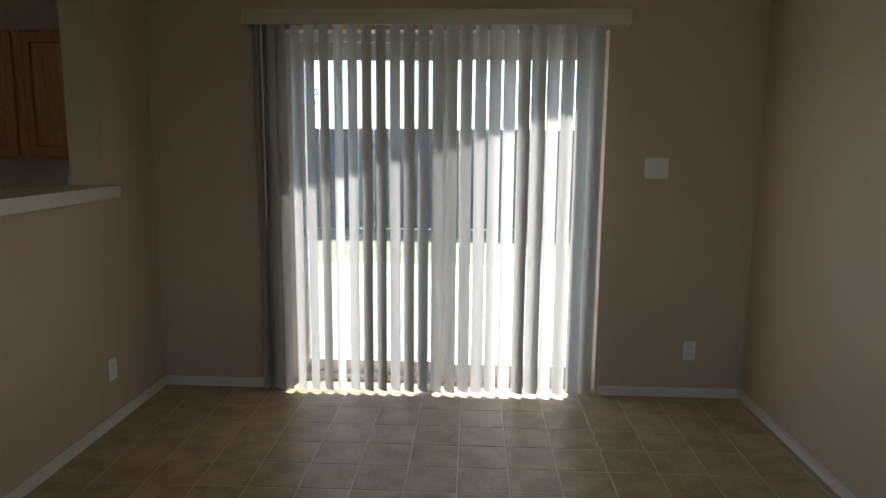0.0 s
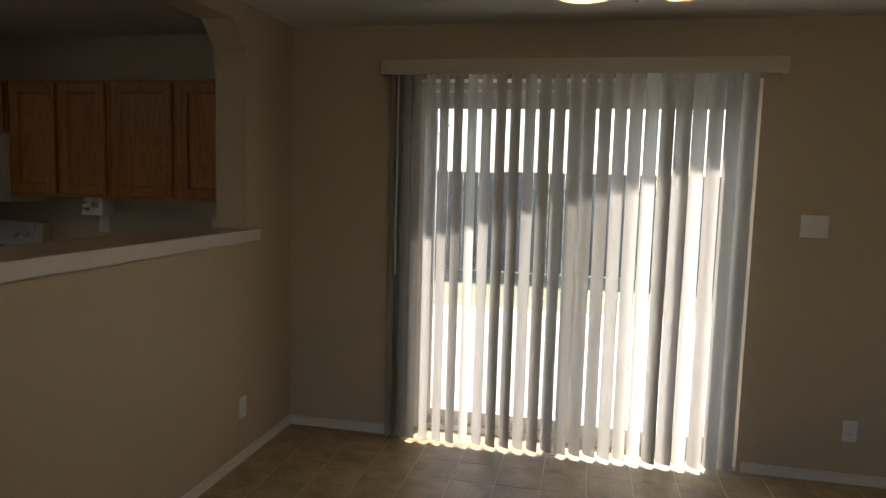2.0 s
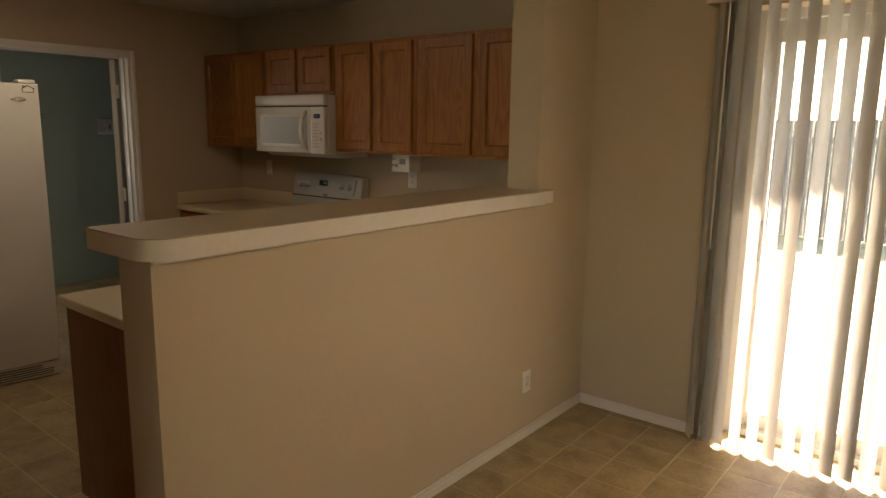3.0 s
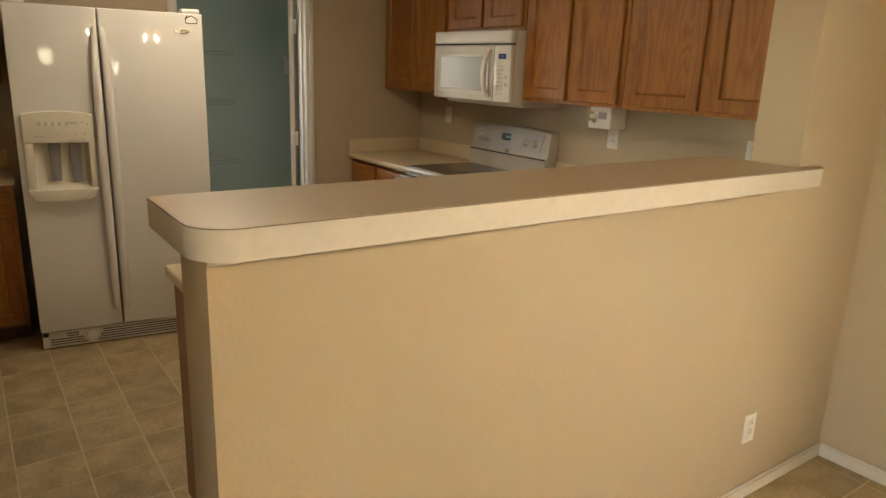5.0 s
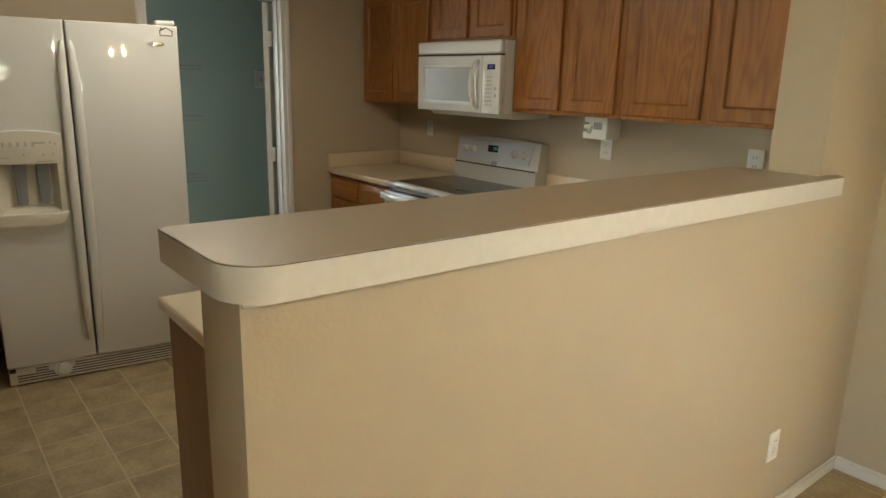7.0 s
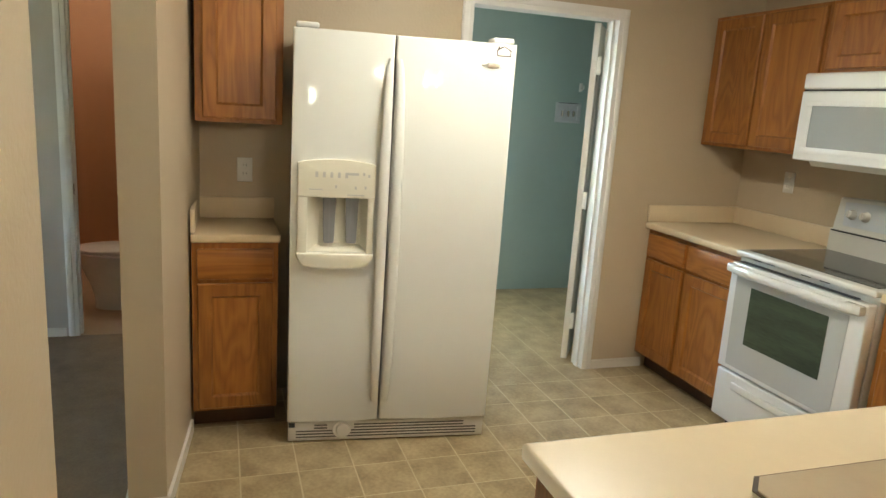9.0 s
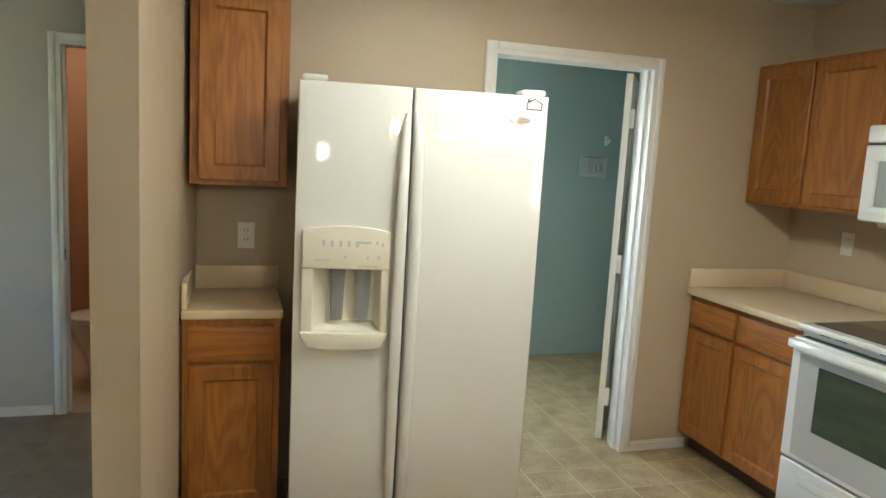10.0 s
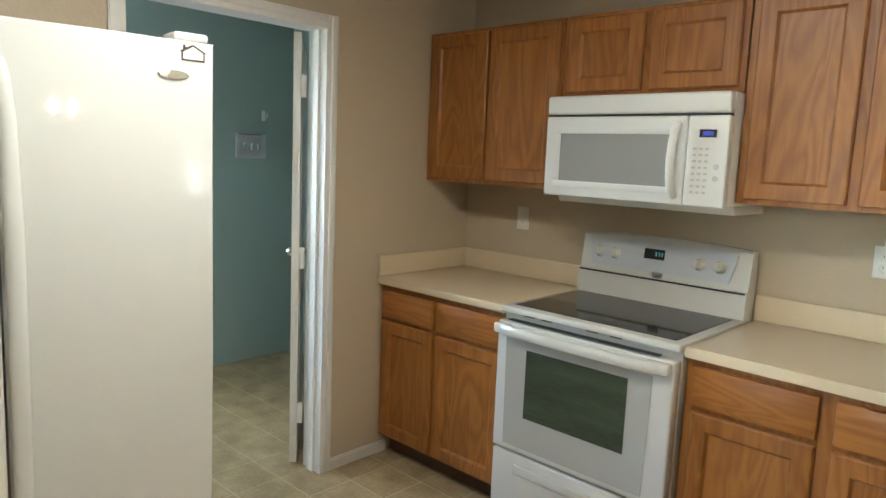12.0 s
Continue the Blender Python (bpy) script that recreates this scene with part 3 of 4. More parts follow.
def tree(name, m, height, spread, seed, label):
    r = random.Random(seed)
    ob = thing(name, label, "tree", m)
    part("trunk", tube([(0, 0, -0.2), (0.05, 0, height * 0.25), (-0.03, 0.04, height * 0.5), (0.02, 0, height * 0.8)], [0.14, 0.11, 0.07, 0.03], 10), M_BARK, ob)
    bm = bmesh.new()
    tips = []
    for i in range(11):
        a, z = r.uniform(0, 6.28), height * r.uniform(0.3, 0.75)
        e = Vector((math.cos(a) * spread * r.uniform(0.5, 1), math.sin(a) * spread * r.uniform(0.5, 1), z + height * r.uniform(0.1, 0.28)))
        tube([(0, 0, z), e * 0.5 + Vector((0, 0, z * 0.5 + 0.1)), e], [0.05, 0.03, 0.01], 6, bm)
        tips += [e, e * 0.7 + Vector((0, 0, z * 0.3))]
    part("limbs", bm, M_BARK, ob)
    bm = bmesh.new()
    for c in tips:
        for k in range(48):
            p = c + Vector((r.gauss(0, 0.3), r.gauss(0, 0.3), r.gauss(0, 0.25)))
            u, v = Vector((r.uniform(-1, 1), r.uniform(-1, 1), r.uniform(-1, 1))).normalized() * 0.075, Vector((r.uniform(-1, 1), r.uniform(-1, 1), r.uniform(-1, 1))).normalized() * 0.04
            bm.faces.new([bm.verts.new(q) for q in (p - u, p + v, p + u, p - v)])
    part("crown", bm, M_LEAF, ob)
    return ob


tree("tree", pose(-3.6, 13.5, -0.12), 4.4, 1.5, 5, "leafy yard tree behind the board fence")

# ---- breakfast bar ledge ----
bar = thing("bar_ledge", "taupe laminate bar ledge with pale rounded edge on the half wall", "counter", pose(0, 0, 0))
bx0, bx1, by0, by1, R = -0.312, 0.05, -2.70, -0.605, 0.085


def bar_outline(g=0.0):
    pts = [(bx0 + g, by0 + 0.015 + g), (bx0 + 0.015 + g, by0 + g)]
    for k in range(9):
        a = -math.pi / 2 + k * math.pi / 16
        pts.append((bx1 - R + (R - g) * math.cos(a), by0 + R + (R - g) * math.sin(a)))
    return pts + [(bx1 - g, by1 - 0.02), (bx1 - 0.015 - g, by1), (0.001, by1), (0.001, PN - 0.001), (bx0 + g, PN - 0.001)]


part("edge_band", prism(bar_outline(), 1.2055, 1.2643), M_EDGE, bar, "pale laminate edge band")
part("seam_line", prism(bar_outline(-0.0006), 1.26435, 1.2652), M_SEAM, bar, "thin dark laminate seam")
part("top_sheet", prism(bar_outline(0.002), 1.26525, 1.2665), M_BAR, bar, "taupe laminate top sheet")

# ---- kitchen cabinets ----
def cab_door(parent, x0, z0, x1, z1, y=0.0, name="door", fr=0.055, th=0.019):
    """A framed door with a sunk flat panel, its face at y - th."""
    bm = bmesh.new()
    o = [(x0, z0), (x1, z0), (x1, z1), (x0, z1)]
    i1 = [(x0 + fr, z0 + fr), (x1 - fr, z0 + fr), (x1 - fr, z1 - fr), (x0 + fr, z1 - fr)]
    e = 0.005
    oo = [(x0 + e, z0 + e), (x1 - e, z0 + e), (x1 - e, z1 - e), (x0 + e, z1 - e)]
    i2 = [(a + (0.009 if k in (0, 3) else -0.009), b + (0.009 if k in (0, 1) else -0.009)) for k, (a, b) in enumerate(i1)]
    rings = [[bm.verts.new((a, yy, b)) for a, b in ring] for ring, yy in ((o, y), (o, y - th + e), (oo, y - th), (i1, y - th), (i2, y - th + 0.010), (i2, y))]
    for a, b in zip(rings, rings[1:] + rings[:1]):
        for k in range(4):
            bm.faces.new((a[k], a[(k + 1) % 4], b[(k + 1) % 4], b[k]))
    d = part(name, bm, M_OAK, parent)
    part("panel", B(x0 + fr + 0.006, y - th + 0.0105, z0 + fr + 0.006, x1 - fr - 0.006, y - 0.001, z1 - fr - 0.006), M_OAK, d)
    return d


def drawer(parent, x0, z0, x1, z1, y=0.0):
    return part("drawer_front", B(x0, y - 0.019, z0, x1, y, z1, 0.006), M_OAK_H, parent)


def base_cabinet(label, m, w, bays, d=0.595, h=0.876, toe=0.1, drawers=True):
    """Front at y = 0 facing -y, width along x; bays are (start, end)."""
    ob = thing("base_cabinet", label, "cabinet", m, "kitchen base cabinets")
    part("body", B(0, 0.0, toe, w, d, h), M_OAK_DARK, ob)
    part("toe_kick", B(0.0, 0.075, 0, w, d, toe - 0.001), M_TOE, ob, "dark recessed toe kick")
    bm = bmesh.new()
    edges = [(0, bays[0][0] + 0.012)] + [(a[1] - 0.012, b[0] + 0.012) for a, b in zip(bays, bays[1:])] + [(bays[-1][1] - 0.012, w)]
    for a, b in edges:
        box(bm, a, -0.004, toe, b, -0.0002, h)
    for a, b in zip(edges, edges[1:]):
        for z0, z1 in ((toe, toe + 0.03), (h - 0.035, h)) + (((0.685, 0.725),) if drawers else ()):
            box(bm, a[1], -0.004, z0, b[0], -0.0002, z1)
    part("face_frame", bm, M_OAK, ob)
    for a, b in bays:
        if drawers:
            drawer(ob, a, 0.715, b, 0.85, -0.0045)
            cab_door(ob, a, toe + 0.015, b, 0.695, -0.0045)
        else:
            cab_door(ob, a, toe + 0.015, b, h - 0.02, -0.0045)
    return ob


def wall_cabinet(label, m, w, bays, z0, z1, d=0.305, group="kitchen wall cabinets"):
    ob = thing("wall_cabinet", label, "cabinet", m, group)
    h = z1 - z0
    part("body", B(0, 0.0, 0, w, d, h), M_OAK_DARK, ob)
    bm = bmesh.new()
    edges = [(0, bays[0][0] + 0.012)] + [(a[1] - 0.012, b[0] + 0.012) for a, b in zip(bays, bays[1:])] + [(bays[-1][1] - 0.012, w)]
    for a, b in edges:
        box(bm, a, -0.016, 0, b, -0.0002, h, 0.0015, 1)
    for a, b in zip(edges, edges[1:]):
        for q0, q1 in ((0, 0.035), (h - 0.035, h)):
            box(bm, a[1], -0.0155, q0, b[0], -0.0002, q1)
    part("face_frame", bm, M_OAK, ob)
    for a, b in bays:
        cab_door(ob, a, 0.018, b, h - 0.018, -0.0165)
    return ob


UB, UT, UD = 1.385, 2.105, 0.305
RX0, RX1 = -2.60, -1.838
base_cabinet("honey oak base cabinet with two drawers beside the range", pose(XW + 0.003, -0.6, 0), RX0 - XW - 0.006, [(0.02, 0.365), (0.395, 0.785)])
base_cabinet("honey oak base cabinet with drawers under the beige counter", pose(RX1 + 0.004, -0.6, 0), 0.84, [(0.03, 0.41), (0.455, 0.82)])
base_cabinet("honey oak base cabinet behind the half wall", pose(-0.97, -0.64, 0, 0, 0, -90), 1.862, [(0.04, 0.5), (0.55, 1.1), (1.15, 1.82)], d=0.79)
wall_cabinet("honey oak wall cabinet with two doors in the corner", pose(XW + 0.002, -UD - 0.005, UB), RX0 - XW - 0.004, [(0.03, 0.385), (0.40, 0.782)], UB, UT)
wall_cabinet("short honey oak wall cabinet above the microwave", pose(RX0 + 0.001, -UD - 0.005, 1.775), 0.757, [(0.03, 0.365), (0.40, 0.735)], 1.775, UT)
wall_cabinet("honey oak wall cabinet with two doors beside the microwave", pose(RX1 + 0.002, -UD - 0.005, UB), 0.735, [(0.03, 0.35), (0.385, 0.705)], UB, UT)
wall_cabinet("wide honey oak wall cabinet at the column", pose(RX1 + 0.74, -UD - 0.005, UB), 0.92, [(0.025, 0.425), (0.475, 0.89)], UB, UT)
NX, NY0, NY1 = -2.985, -3.175, -2.80
base_cabinet("narrow honey oak base cabinet between wall and refrigerator", pose(NX, NY0 + 0.004, 0, 0, 0, 90), 0.362, [(0.022, 0.34)], d=0.41)
wall_cabinet("narrow honey oak wall cabinet beside the refrigerator", pose(-3.07, NY0 + 0.022, UB, 0, 0, 90), 0.36, [(0.03, 0.33)], UB, UT + 0.01, group="kitchen wall cabinets")


def countertop(label, tops, splashes):
    ob = thing("countertop", label, "counter", pose(0, 0, 0))
    for t in tops:
        part("slab", B(*t[:2], 0.877, *t[2:4], 0.914, 0.008, 3), M_TOP, ob)
    for s in splashes:
        part("backsplash", B(*s, 0.004), M_TOP, ob)
    return ob


countertop("beige laminate countertop with low backsplash beside the white range", [(XW + 0.001, -0.64, RX0 - 0.002, -0.001)],
           [(XW + 0.001, -0.02, 0.9145, RX0 - 0.002, -0.001, 1.016), (XW + 0.001, -0.655 + 0.02, 0.9145, XW + 0.02, -0.0205, 1.016)])
ct = thing("countertop", "beige laminate corner countertop running along the half wall", "counter", pose(0, 0, 0))
part("slab", prism([(RX1 + 0.003, -0.001), (RX1 + 0.003, -0.64), (-1.006, -0.64), (-1.006, -2.52), (DX0 - 0.001, -2.525), (DX0 - 0.001, -0.001)], 0.877, 0.914, "z", 0.008), M_TOP, ct)
part("backsplash", B(RX1 + 0.003, -0.02, 0.9145, DX0 - 0.021, -0.001, 1.016, 0.004), M_TOP, ct)
part("backsplash", B(DX0 - 0.02, -2.525, 0.9145, DX0 - 0.001, -0.001, 1.016, 0.004), M_TOP, ct)
countertop("small beige laminate countertop with backsplash in the nook", [(XW + 0.001, NY0 - 0.0, NX + 0.022, NY1)],
           [(XW + 0.001, NY0, 0.9145, NX + 0.005, NY0 + 0.02, 1.016), (XW + 0.001, NY0 + 0.0205, 0.9145, XW + 0.02, NY1, 1.016)])

# ---- range ----
rg = thing("range", "white electric range with black glass cooktop", "stove", pose(RX0, -0.66, 0))
W = RX1 - RX0 - 0.004
part("body", B(0.002, 0.03, 0.06, W, 0.62, 0.895), M_RANGE, rg)
part("toe_recess", B(0.03, 0.06, 0.0, W - 0.03, 0.6, 0.06), M_DARK, rg, "dark recess under the range")
part("cooktop_rim", B(0.0, -0.005, 0.893, W + 0.002, 0.60, 0.921, 0.009, 3), M_RANGE, rg)
part("cooktop_glass", B(0.035, 0.045, 0.9205, W - 0.033, 0.535, 0.9235), M_BLACK, rg, "black ceramic cooktop glass")
dr = part("oven_door", B(0.004, -0.022, 0.335, W - 0.002, 0.029, 0.865, 0.01, 3), M_RANGE, rg)
part("oven_window", B(0.155, -0.0262, 0.49, W - 0.165, -0.0240, 0.768, 0.001, 1), M_OVEN, dr, "dark green tinted oven window")
bm = bmesh.new()
rings = []
for hx, out in ((0.03, 0.02), (0.06, 0.036), (0.2, 0.044), (W / 2, 0.046), (W - 0.2, 0.044), (W - 0.06, 0.036), (W - 0.03, 0.02)):
    rings.append([bm.verts.new((hx, -0.022 - out + 0.011 * math.cos(k * math.pi / 6), 0.838 + 0.021 * math.sin(k * math.pi / 6))) for k in range(12)])
for a, b in zip(rings, rings[1:]):
    for k in range(12):
        bm.faces.new((a[k], a[(k + 1) % 12], b[(k + 1) % 12], b[k]))
bm.faces.new(rings[0])
bm.faces.new(rings[-1])
box(bm, 0.008, -0.058, 0.818, 0.08, -0.02, 0.858, 0.009)
box(bm, W - 0.095, -0.058, 0.818, W - 0.008, -0.02, 0.858, 0.009)
part("handle", bm, M_RANGE, dr)
part("door_glass", prism([(0.06, 0.36), (W - 0.085, 0.36), (W - 0.075, 0.8), (0.052, 0.8)], -0.0238, -0.0222, "y"), M_DOORGLASS, dr, "pale grey glass door face")
for sx in (0.12, 0.2, 0.4, 0.5):
    part("vent_slit", B(sx, -0.0062, 0.8945, sx + 0.05, 0.01, 0.898), M_DARK, rg, "dark vent slit")
part("vent_slot", B(0.06, -0.0235, 0.8715, W - 0.06, 0.0, 0.8755), M_DARK, rg, "dark vent slot")
sd = part("storage_drawer", B(0.004, -0.018, 0.075, W - 0.002, 0.029, 0.325, 0.01, 3), M_RANGE, rg)
part("drawer_pull", B(0.12, -0.028, 0.245, W - 0.12, -0.016, 0.285, 0.006, 3), M_RANGE, sd)
bm = bmesh.new()
rings = []
for i in range(13):
    gx = 0.002 + (W - 0.002) * i / 12
    up = 0.016 * math.sin(math.pi * i / 12)
    rings.append([bm.verts.new((gx, y, z)) for y, z in ((0.555, 0.9), (0.655, 0.9), (0.655, 1.186 + up), (0.607, 1.19 + up), (0.594, 1.182 + up), (0.572, 1.03), (0.556, 1.028))])
for a, b in zip(rings, rings[1:]):
    for k in range(7):
        bm.faces.new((a[k], a[(k + 1) % 7], b[(k + 1) % 7], b[k]))
bm.faces.new(rings[0])
bm.faces.new(rings[-1])
bg = part("backguard", bm, M_RANGE, rg)
part("gap", B(0.008, 0.5535, 1.020, W - 0.004, 0.573, 1.0275), M_DARK, bg, "dark seam")


def lean(bm):
    bmesh.ops.transform(bm, matrix=pose(0, 0.5765, 1.108, -7.2, 0, 0), verts=bm.verts)
    return bm


pn = part("control_panel", lean(prism([(0.062, -0.055), (W - 0.075, -0.055), (W - 0.05, 0.062), (W * 0.75, 0.07), (W / 2, 0.073), (W * 0.25, 0.07), (0.045, 0.062)], -0.004, 0.004, "y")), M_SILVER, bg, "pale grey control panel")
for kx in (0.1, 0.175, W - 0.2, W - 0.115):
    k = lathe([(0.0, -0.034), (0.015, -0.034), (0.019, -0.03), (0.021, -0.012), (0.026, -0.004), (0.026, 0.0)], 20, at=(kx, 0, 0.005), axis="y")
    box(k, kx - 0.004, -0.04, -0.012, kx + 0.004, -0.032, 0.024, 0.002)
    part("knob", lean(k), M_RANGE, bg, "round white control knob")
part("clock_display", lean(B(0.312, -0.006, 0.0, 0.405, -0.003, 0.044)), M_BLACK, bg, "dark clock display")
bm = bmesh.new()
for dx in (0.362, 0.376, 0.389):
    for z in (0.016, 0.023, 0.030):
        box(bm, dx, -0.0075, z - 0.0008, dx + 0.007, -0.006, z + 0.0008)
    box(bm, dx + 0.006, -0.0075, 0.016, dx + 0.0075, -0.006, 0.030)
tagged(part("clock_digits", lean(bm), M_LCD2, bg, "lit green digits"), kind="stuff")
bm = bmesh.new()
for gx in (0.235, 0.255, 0.275, 0.43, 0.45, 0.47, 0.49, 0.51):
    for z in (-0.02, 0.0, 0.02):
        box(bm, gx, -0.0055, z, gx + 0.009, -0.004, z + 0.004)
tagged(part("panel_marks", lean(bm), M_PRINT, bg, "small unreadable button marks"), kind="stuff")
part("badge", lathe([(0.0, -0.006), (0.022, -0.005), (0.025, 0.0)], 20, at=(W / 2, 0.572, 1.043), axis="y"), M_CHROME, bg, "small oval metal badge")

# ---- over-the-range microwave ----
mw = thing("microwave", "white over-the-range microwave with blue clock display", "microwave", pose(RX0 + 0.002, -0.42, 1.358))
part("case", B(0.0, 0.03, 0.012, W, 0.415, 0.412, 0.006), M_MICRO, mw)
part("top_grille", B(0.0, -0.008, 0.338, W, 0.029, 0.412, 0.012, 3), M_MICRO, mw)
part("seam", B(0.004, 0.004, 0.328, W - 0.004, 0.029, 0.338), M_DARK, mw, "dark seam")
md = part("door", B(0.0, -0.006, 0.008, 0.607, 0.029, 0.329, 0.008, 3), M_MICRO, mw)
bm = bmesh.new()
for b in ((0.045, 0.045, 0.57, 0.072), (0.045, 0.262, 0.57, 0.285), (0.045, 0.072, 0.075, 0.262), (0.548, 0.072, 0.57, 0.262)):
    box(bm, b[0], -0.011, b[1], b[2], -0.005, b[3], 0.003)
part("window_surround", bm, M_MICRO, md)
part("door_window", B(0.075, -0.0085, 0.072, 0.548, -0.0065, 0.262), M_MESH, md, "grey screened window")
hp = [(0.576, -0.008, 0.04), (0.576, -0.035, 0.06), (0.577, -0.052, 0.11), (0.577, -0.058, 0.17), (0.577, -0.052, 0.23), (0.576, -0.035, 0.28), (0.576, -0.008, 0.3)]
part("handle", tube(hp, [0.013, 0.015, 0.015, 0.015, 0.015, 0.015, 0.013], 12), M_MICRO, md)
cp = part("control_panel", B(0.61, -0.006, 0.008, W, 0.029, 0.329, 0.007, 3), M_MICRO, mw)
part("display", B(0.655, -0.0085, 0.253, 0.715, -0.0062, 0.28), M_BLACK, cp, "dark display")
part("display_digits", B(0.667, -0.0095, 0.259, 0.705, -0.0086, 0.274), M_LCD, cp, "lit blue digits")
bm = bmesh.new()
for r in range(8):
    for c in range(3):
        box(bm, 0.635 + c * 0.022, -0.0078, 0.055 + r * 0.022, 0.648 + c * 0.022, -0.0063, 0.063 + r * 0.022)
tagged(part("keypad_marks", bm, M_PRINT, cp, "small unreadable keypad marks"), kind="stuff")
for z in (0.11, 0.15):
    part("round_key", lathe([(0.0, -0.009), (0.009, -0.008), (0.01, -0.006)], 16, at=(0.722, 0, z), axis="y"), M_PRINT, cp, "small grey round key")
part("underside", prism([(0.09, 0.012), (0.115, -0.02), (0.41, -0.02), (0.41, 0.012)], 0.006, W - 0.002, "x"), M_PLASTIC, mw, "white vent plate")
part("vent", B(0.1, 0.14, -0.0225, 0.5, 0.24, -0.0205), M_GREY, mw, "grey grease filter")

# ---- refrigerator ----
FR = 6.5
fr = thing("refrigerator", "white side-by-side refrigerator with ice dispenser, set slightly askew", "refrigerator", pose(-2.752, -2.327, 0, 0, 0, 90 - FR) @ pose(0, 0, 0, 1.3, 0, 0))
# local: front faces -y, width along x from -0.45 to 0.45
hw = 0.452
part("cabinet", B(-hw + 0.004, 0.07, 0.03, hw - 0.004, 0.62, 1.765, 0.006), M_WHITE, fr)
part("gasket", B(-hw + 0.012, 0.055, 0.1, hw - 0.012, 0.0695, 1.76), M_GREY, fr, "grey door gasket")
SPLIT = -0.05


def slab_door(x0, x1, hole=None):
    """A flat door skin with rounded edges, with a rectangular well where hole is given."""
    z0, z1, yf, yb = 0.105, 1.776, -0.012, 0.054
    hx0, hx1, hz0, hz1 = hole or ((x0 + x1) / 2 - 0.01, (x0 + x1) / 2 + 0.01, 0.9, 0.95)
    bm = bmesh.new()
    xs, zs = (x0, hx0, hx1, x1), (z0, hz0, hz1, z1)
    v = [[bm.verts.new((x, yf, z)) for x in xs] for z in zs]
    for i in range(3):
        for j in range(3):
            if not (hole and i == 1 and j == 1):
                bm.faces.new((v[i][j], v[i][j + 1], v[i + 1][j + 1], v[i + 1][j]))
    w = [[bm.verts.new((x, yb, z)) for x in xs] for z in zs]
    for i in range(3):
        for j in range(3):
            bm.faces.new((w[i][j], w[i + 1][j], w[i + 1][j + 1], w[i][j + 1]))
    for k in range(3):
        bm.faces.new((v[0][k], w[0][k], w[0][k + 1], v[0][k + 1]))
        bm.faces.new((v[3][k], v[3][k + 1], w[3][k + 1], w[3][k]))
        bm.faces.new((v[k][0], v[k + 1][0], w[k + 1][0], w[k][0]))
        bm.faces.new((v[k][3], w[k][3], w[k + 1][3], v[k + 1][3]))
    rim = [e for e in bm.edges if all(abs(q.co.y - yf) < 1e-6 for q in e.verts) and
           (all(abs(q.co.x - x0) < 1e-6 for q in e.verts) or all(abs(q.co.x - x1) < 1e-6 for q in e.verts) or all(abs(q.co.z - z0) < 1e-6 for q in e.verts) or all(abs(q.co.z - z1) < 1e-6 for q in e.verts))]
    bmesh.ops.bevel(bm, geom=rim, offset=0.011, segments=4, profile=0.5, affect="EDGES")
    return bm


dx0, dx1 = -0.425, -0.11
fd = part("freezer_door", slab_door(-hw, SPLIT - 0.003, (dx0 + 0.04, dx1 - 0.028, 0.885, 1.12)), M_WHITE, fr)
rd = part("refrigerator_door", slab_door(SPLIT + 0.003, hw), M_WHITE, fr)


def fridge_handle(x, s):
    """A long flat grip that bows out from the door and thins at both ends."""
    bm = bmesh.new()
    rings = []
    for z, out, w, th in ((0.2, 0.004, 0.030, 0.012), (0.23, 0.012, 0.034, 0.016), (0.4, 0.026, 0.04, 0.02), (0.7, 0.034, 0.042, 0.022), (1.0, 0.036, 0.043, 0.022),
                          (1.3, 0.034, 0.042, 0.022), (1.55, 0.024, 0.036, 0.018), (1.65, 0.012, 0.028, 0.014), (1.685, 0.003, 0.02, 0.01)):
        rings.append([bm.verts.new((x + s * w / 2 * (1 + math.cos(k * math.pi / 8)) , -0.012 - out + th / 2 * math.sin(k * math.pi / 8) * 1.2, z)) for k in range(16)])
    for a, b in zip(rings, rings[1:]):
        for k in range(16):
            bm.faces.new((a[k], a[(k + 1) % 16], b[(k + 1) % 16], b[k]))
    bm.faces.new(rings[0])
    bm.faces.new(rings[-1])
    for z in (0.26, 0.95, 1.58):
        box(bm, min(x + s * 0.008, x + s * 0.026), -0.03, z - 0.02, max(x + s * 0.008, x + s * 0.026), -0.002, z + 0.02)
    return bm


part("handle", fridge_handle(SPLIT - 0.006, -1), M_WHITE, fd)
part("handle", fridge_handle(SPLIT + 0.006, 1), M_WHITE, rd)
# dispenser: surround, bay, pads, shelf, buttons
ds = part("dispenser", B(dx0, -0.03, 0.868, dx0 + 0.042, -0.004, 1.122, 0.006), M_CREAM, fd, "cream ice and water dispenser")
part("dispenser_side", B(dx1 - 0.03, -0.03, 0.868, dx1, -0.004, 1.122, 0.006), M_CREAM, fd, "cream dispenser side")
arch = [(dx0, 1.117), (dx1, 1.117), (dx1, 1.255)] + [(dx1 - 0.02 - i * (dx1 - dx0 - 0.04) / 6, 1.262 + 0.012 * math.sin(math.pi * i / 6)) for i in range(7)] + [(dx0, 1.255)]
part("control_head", prism(arch, -0.034, -0.004, "y", 0.005), M_CREAM, ds)
bm = bmesh.new()
r0 = [bm.verts.new(p) for p in ((dx0 + 0.04, -0.014, 0.885), (dx1 - 0.028, -0.014, 0.885), (dx1 - 0.028, -0.014, 1.12), (dx0 + 0.04, -0.014, 1.12))]
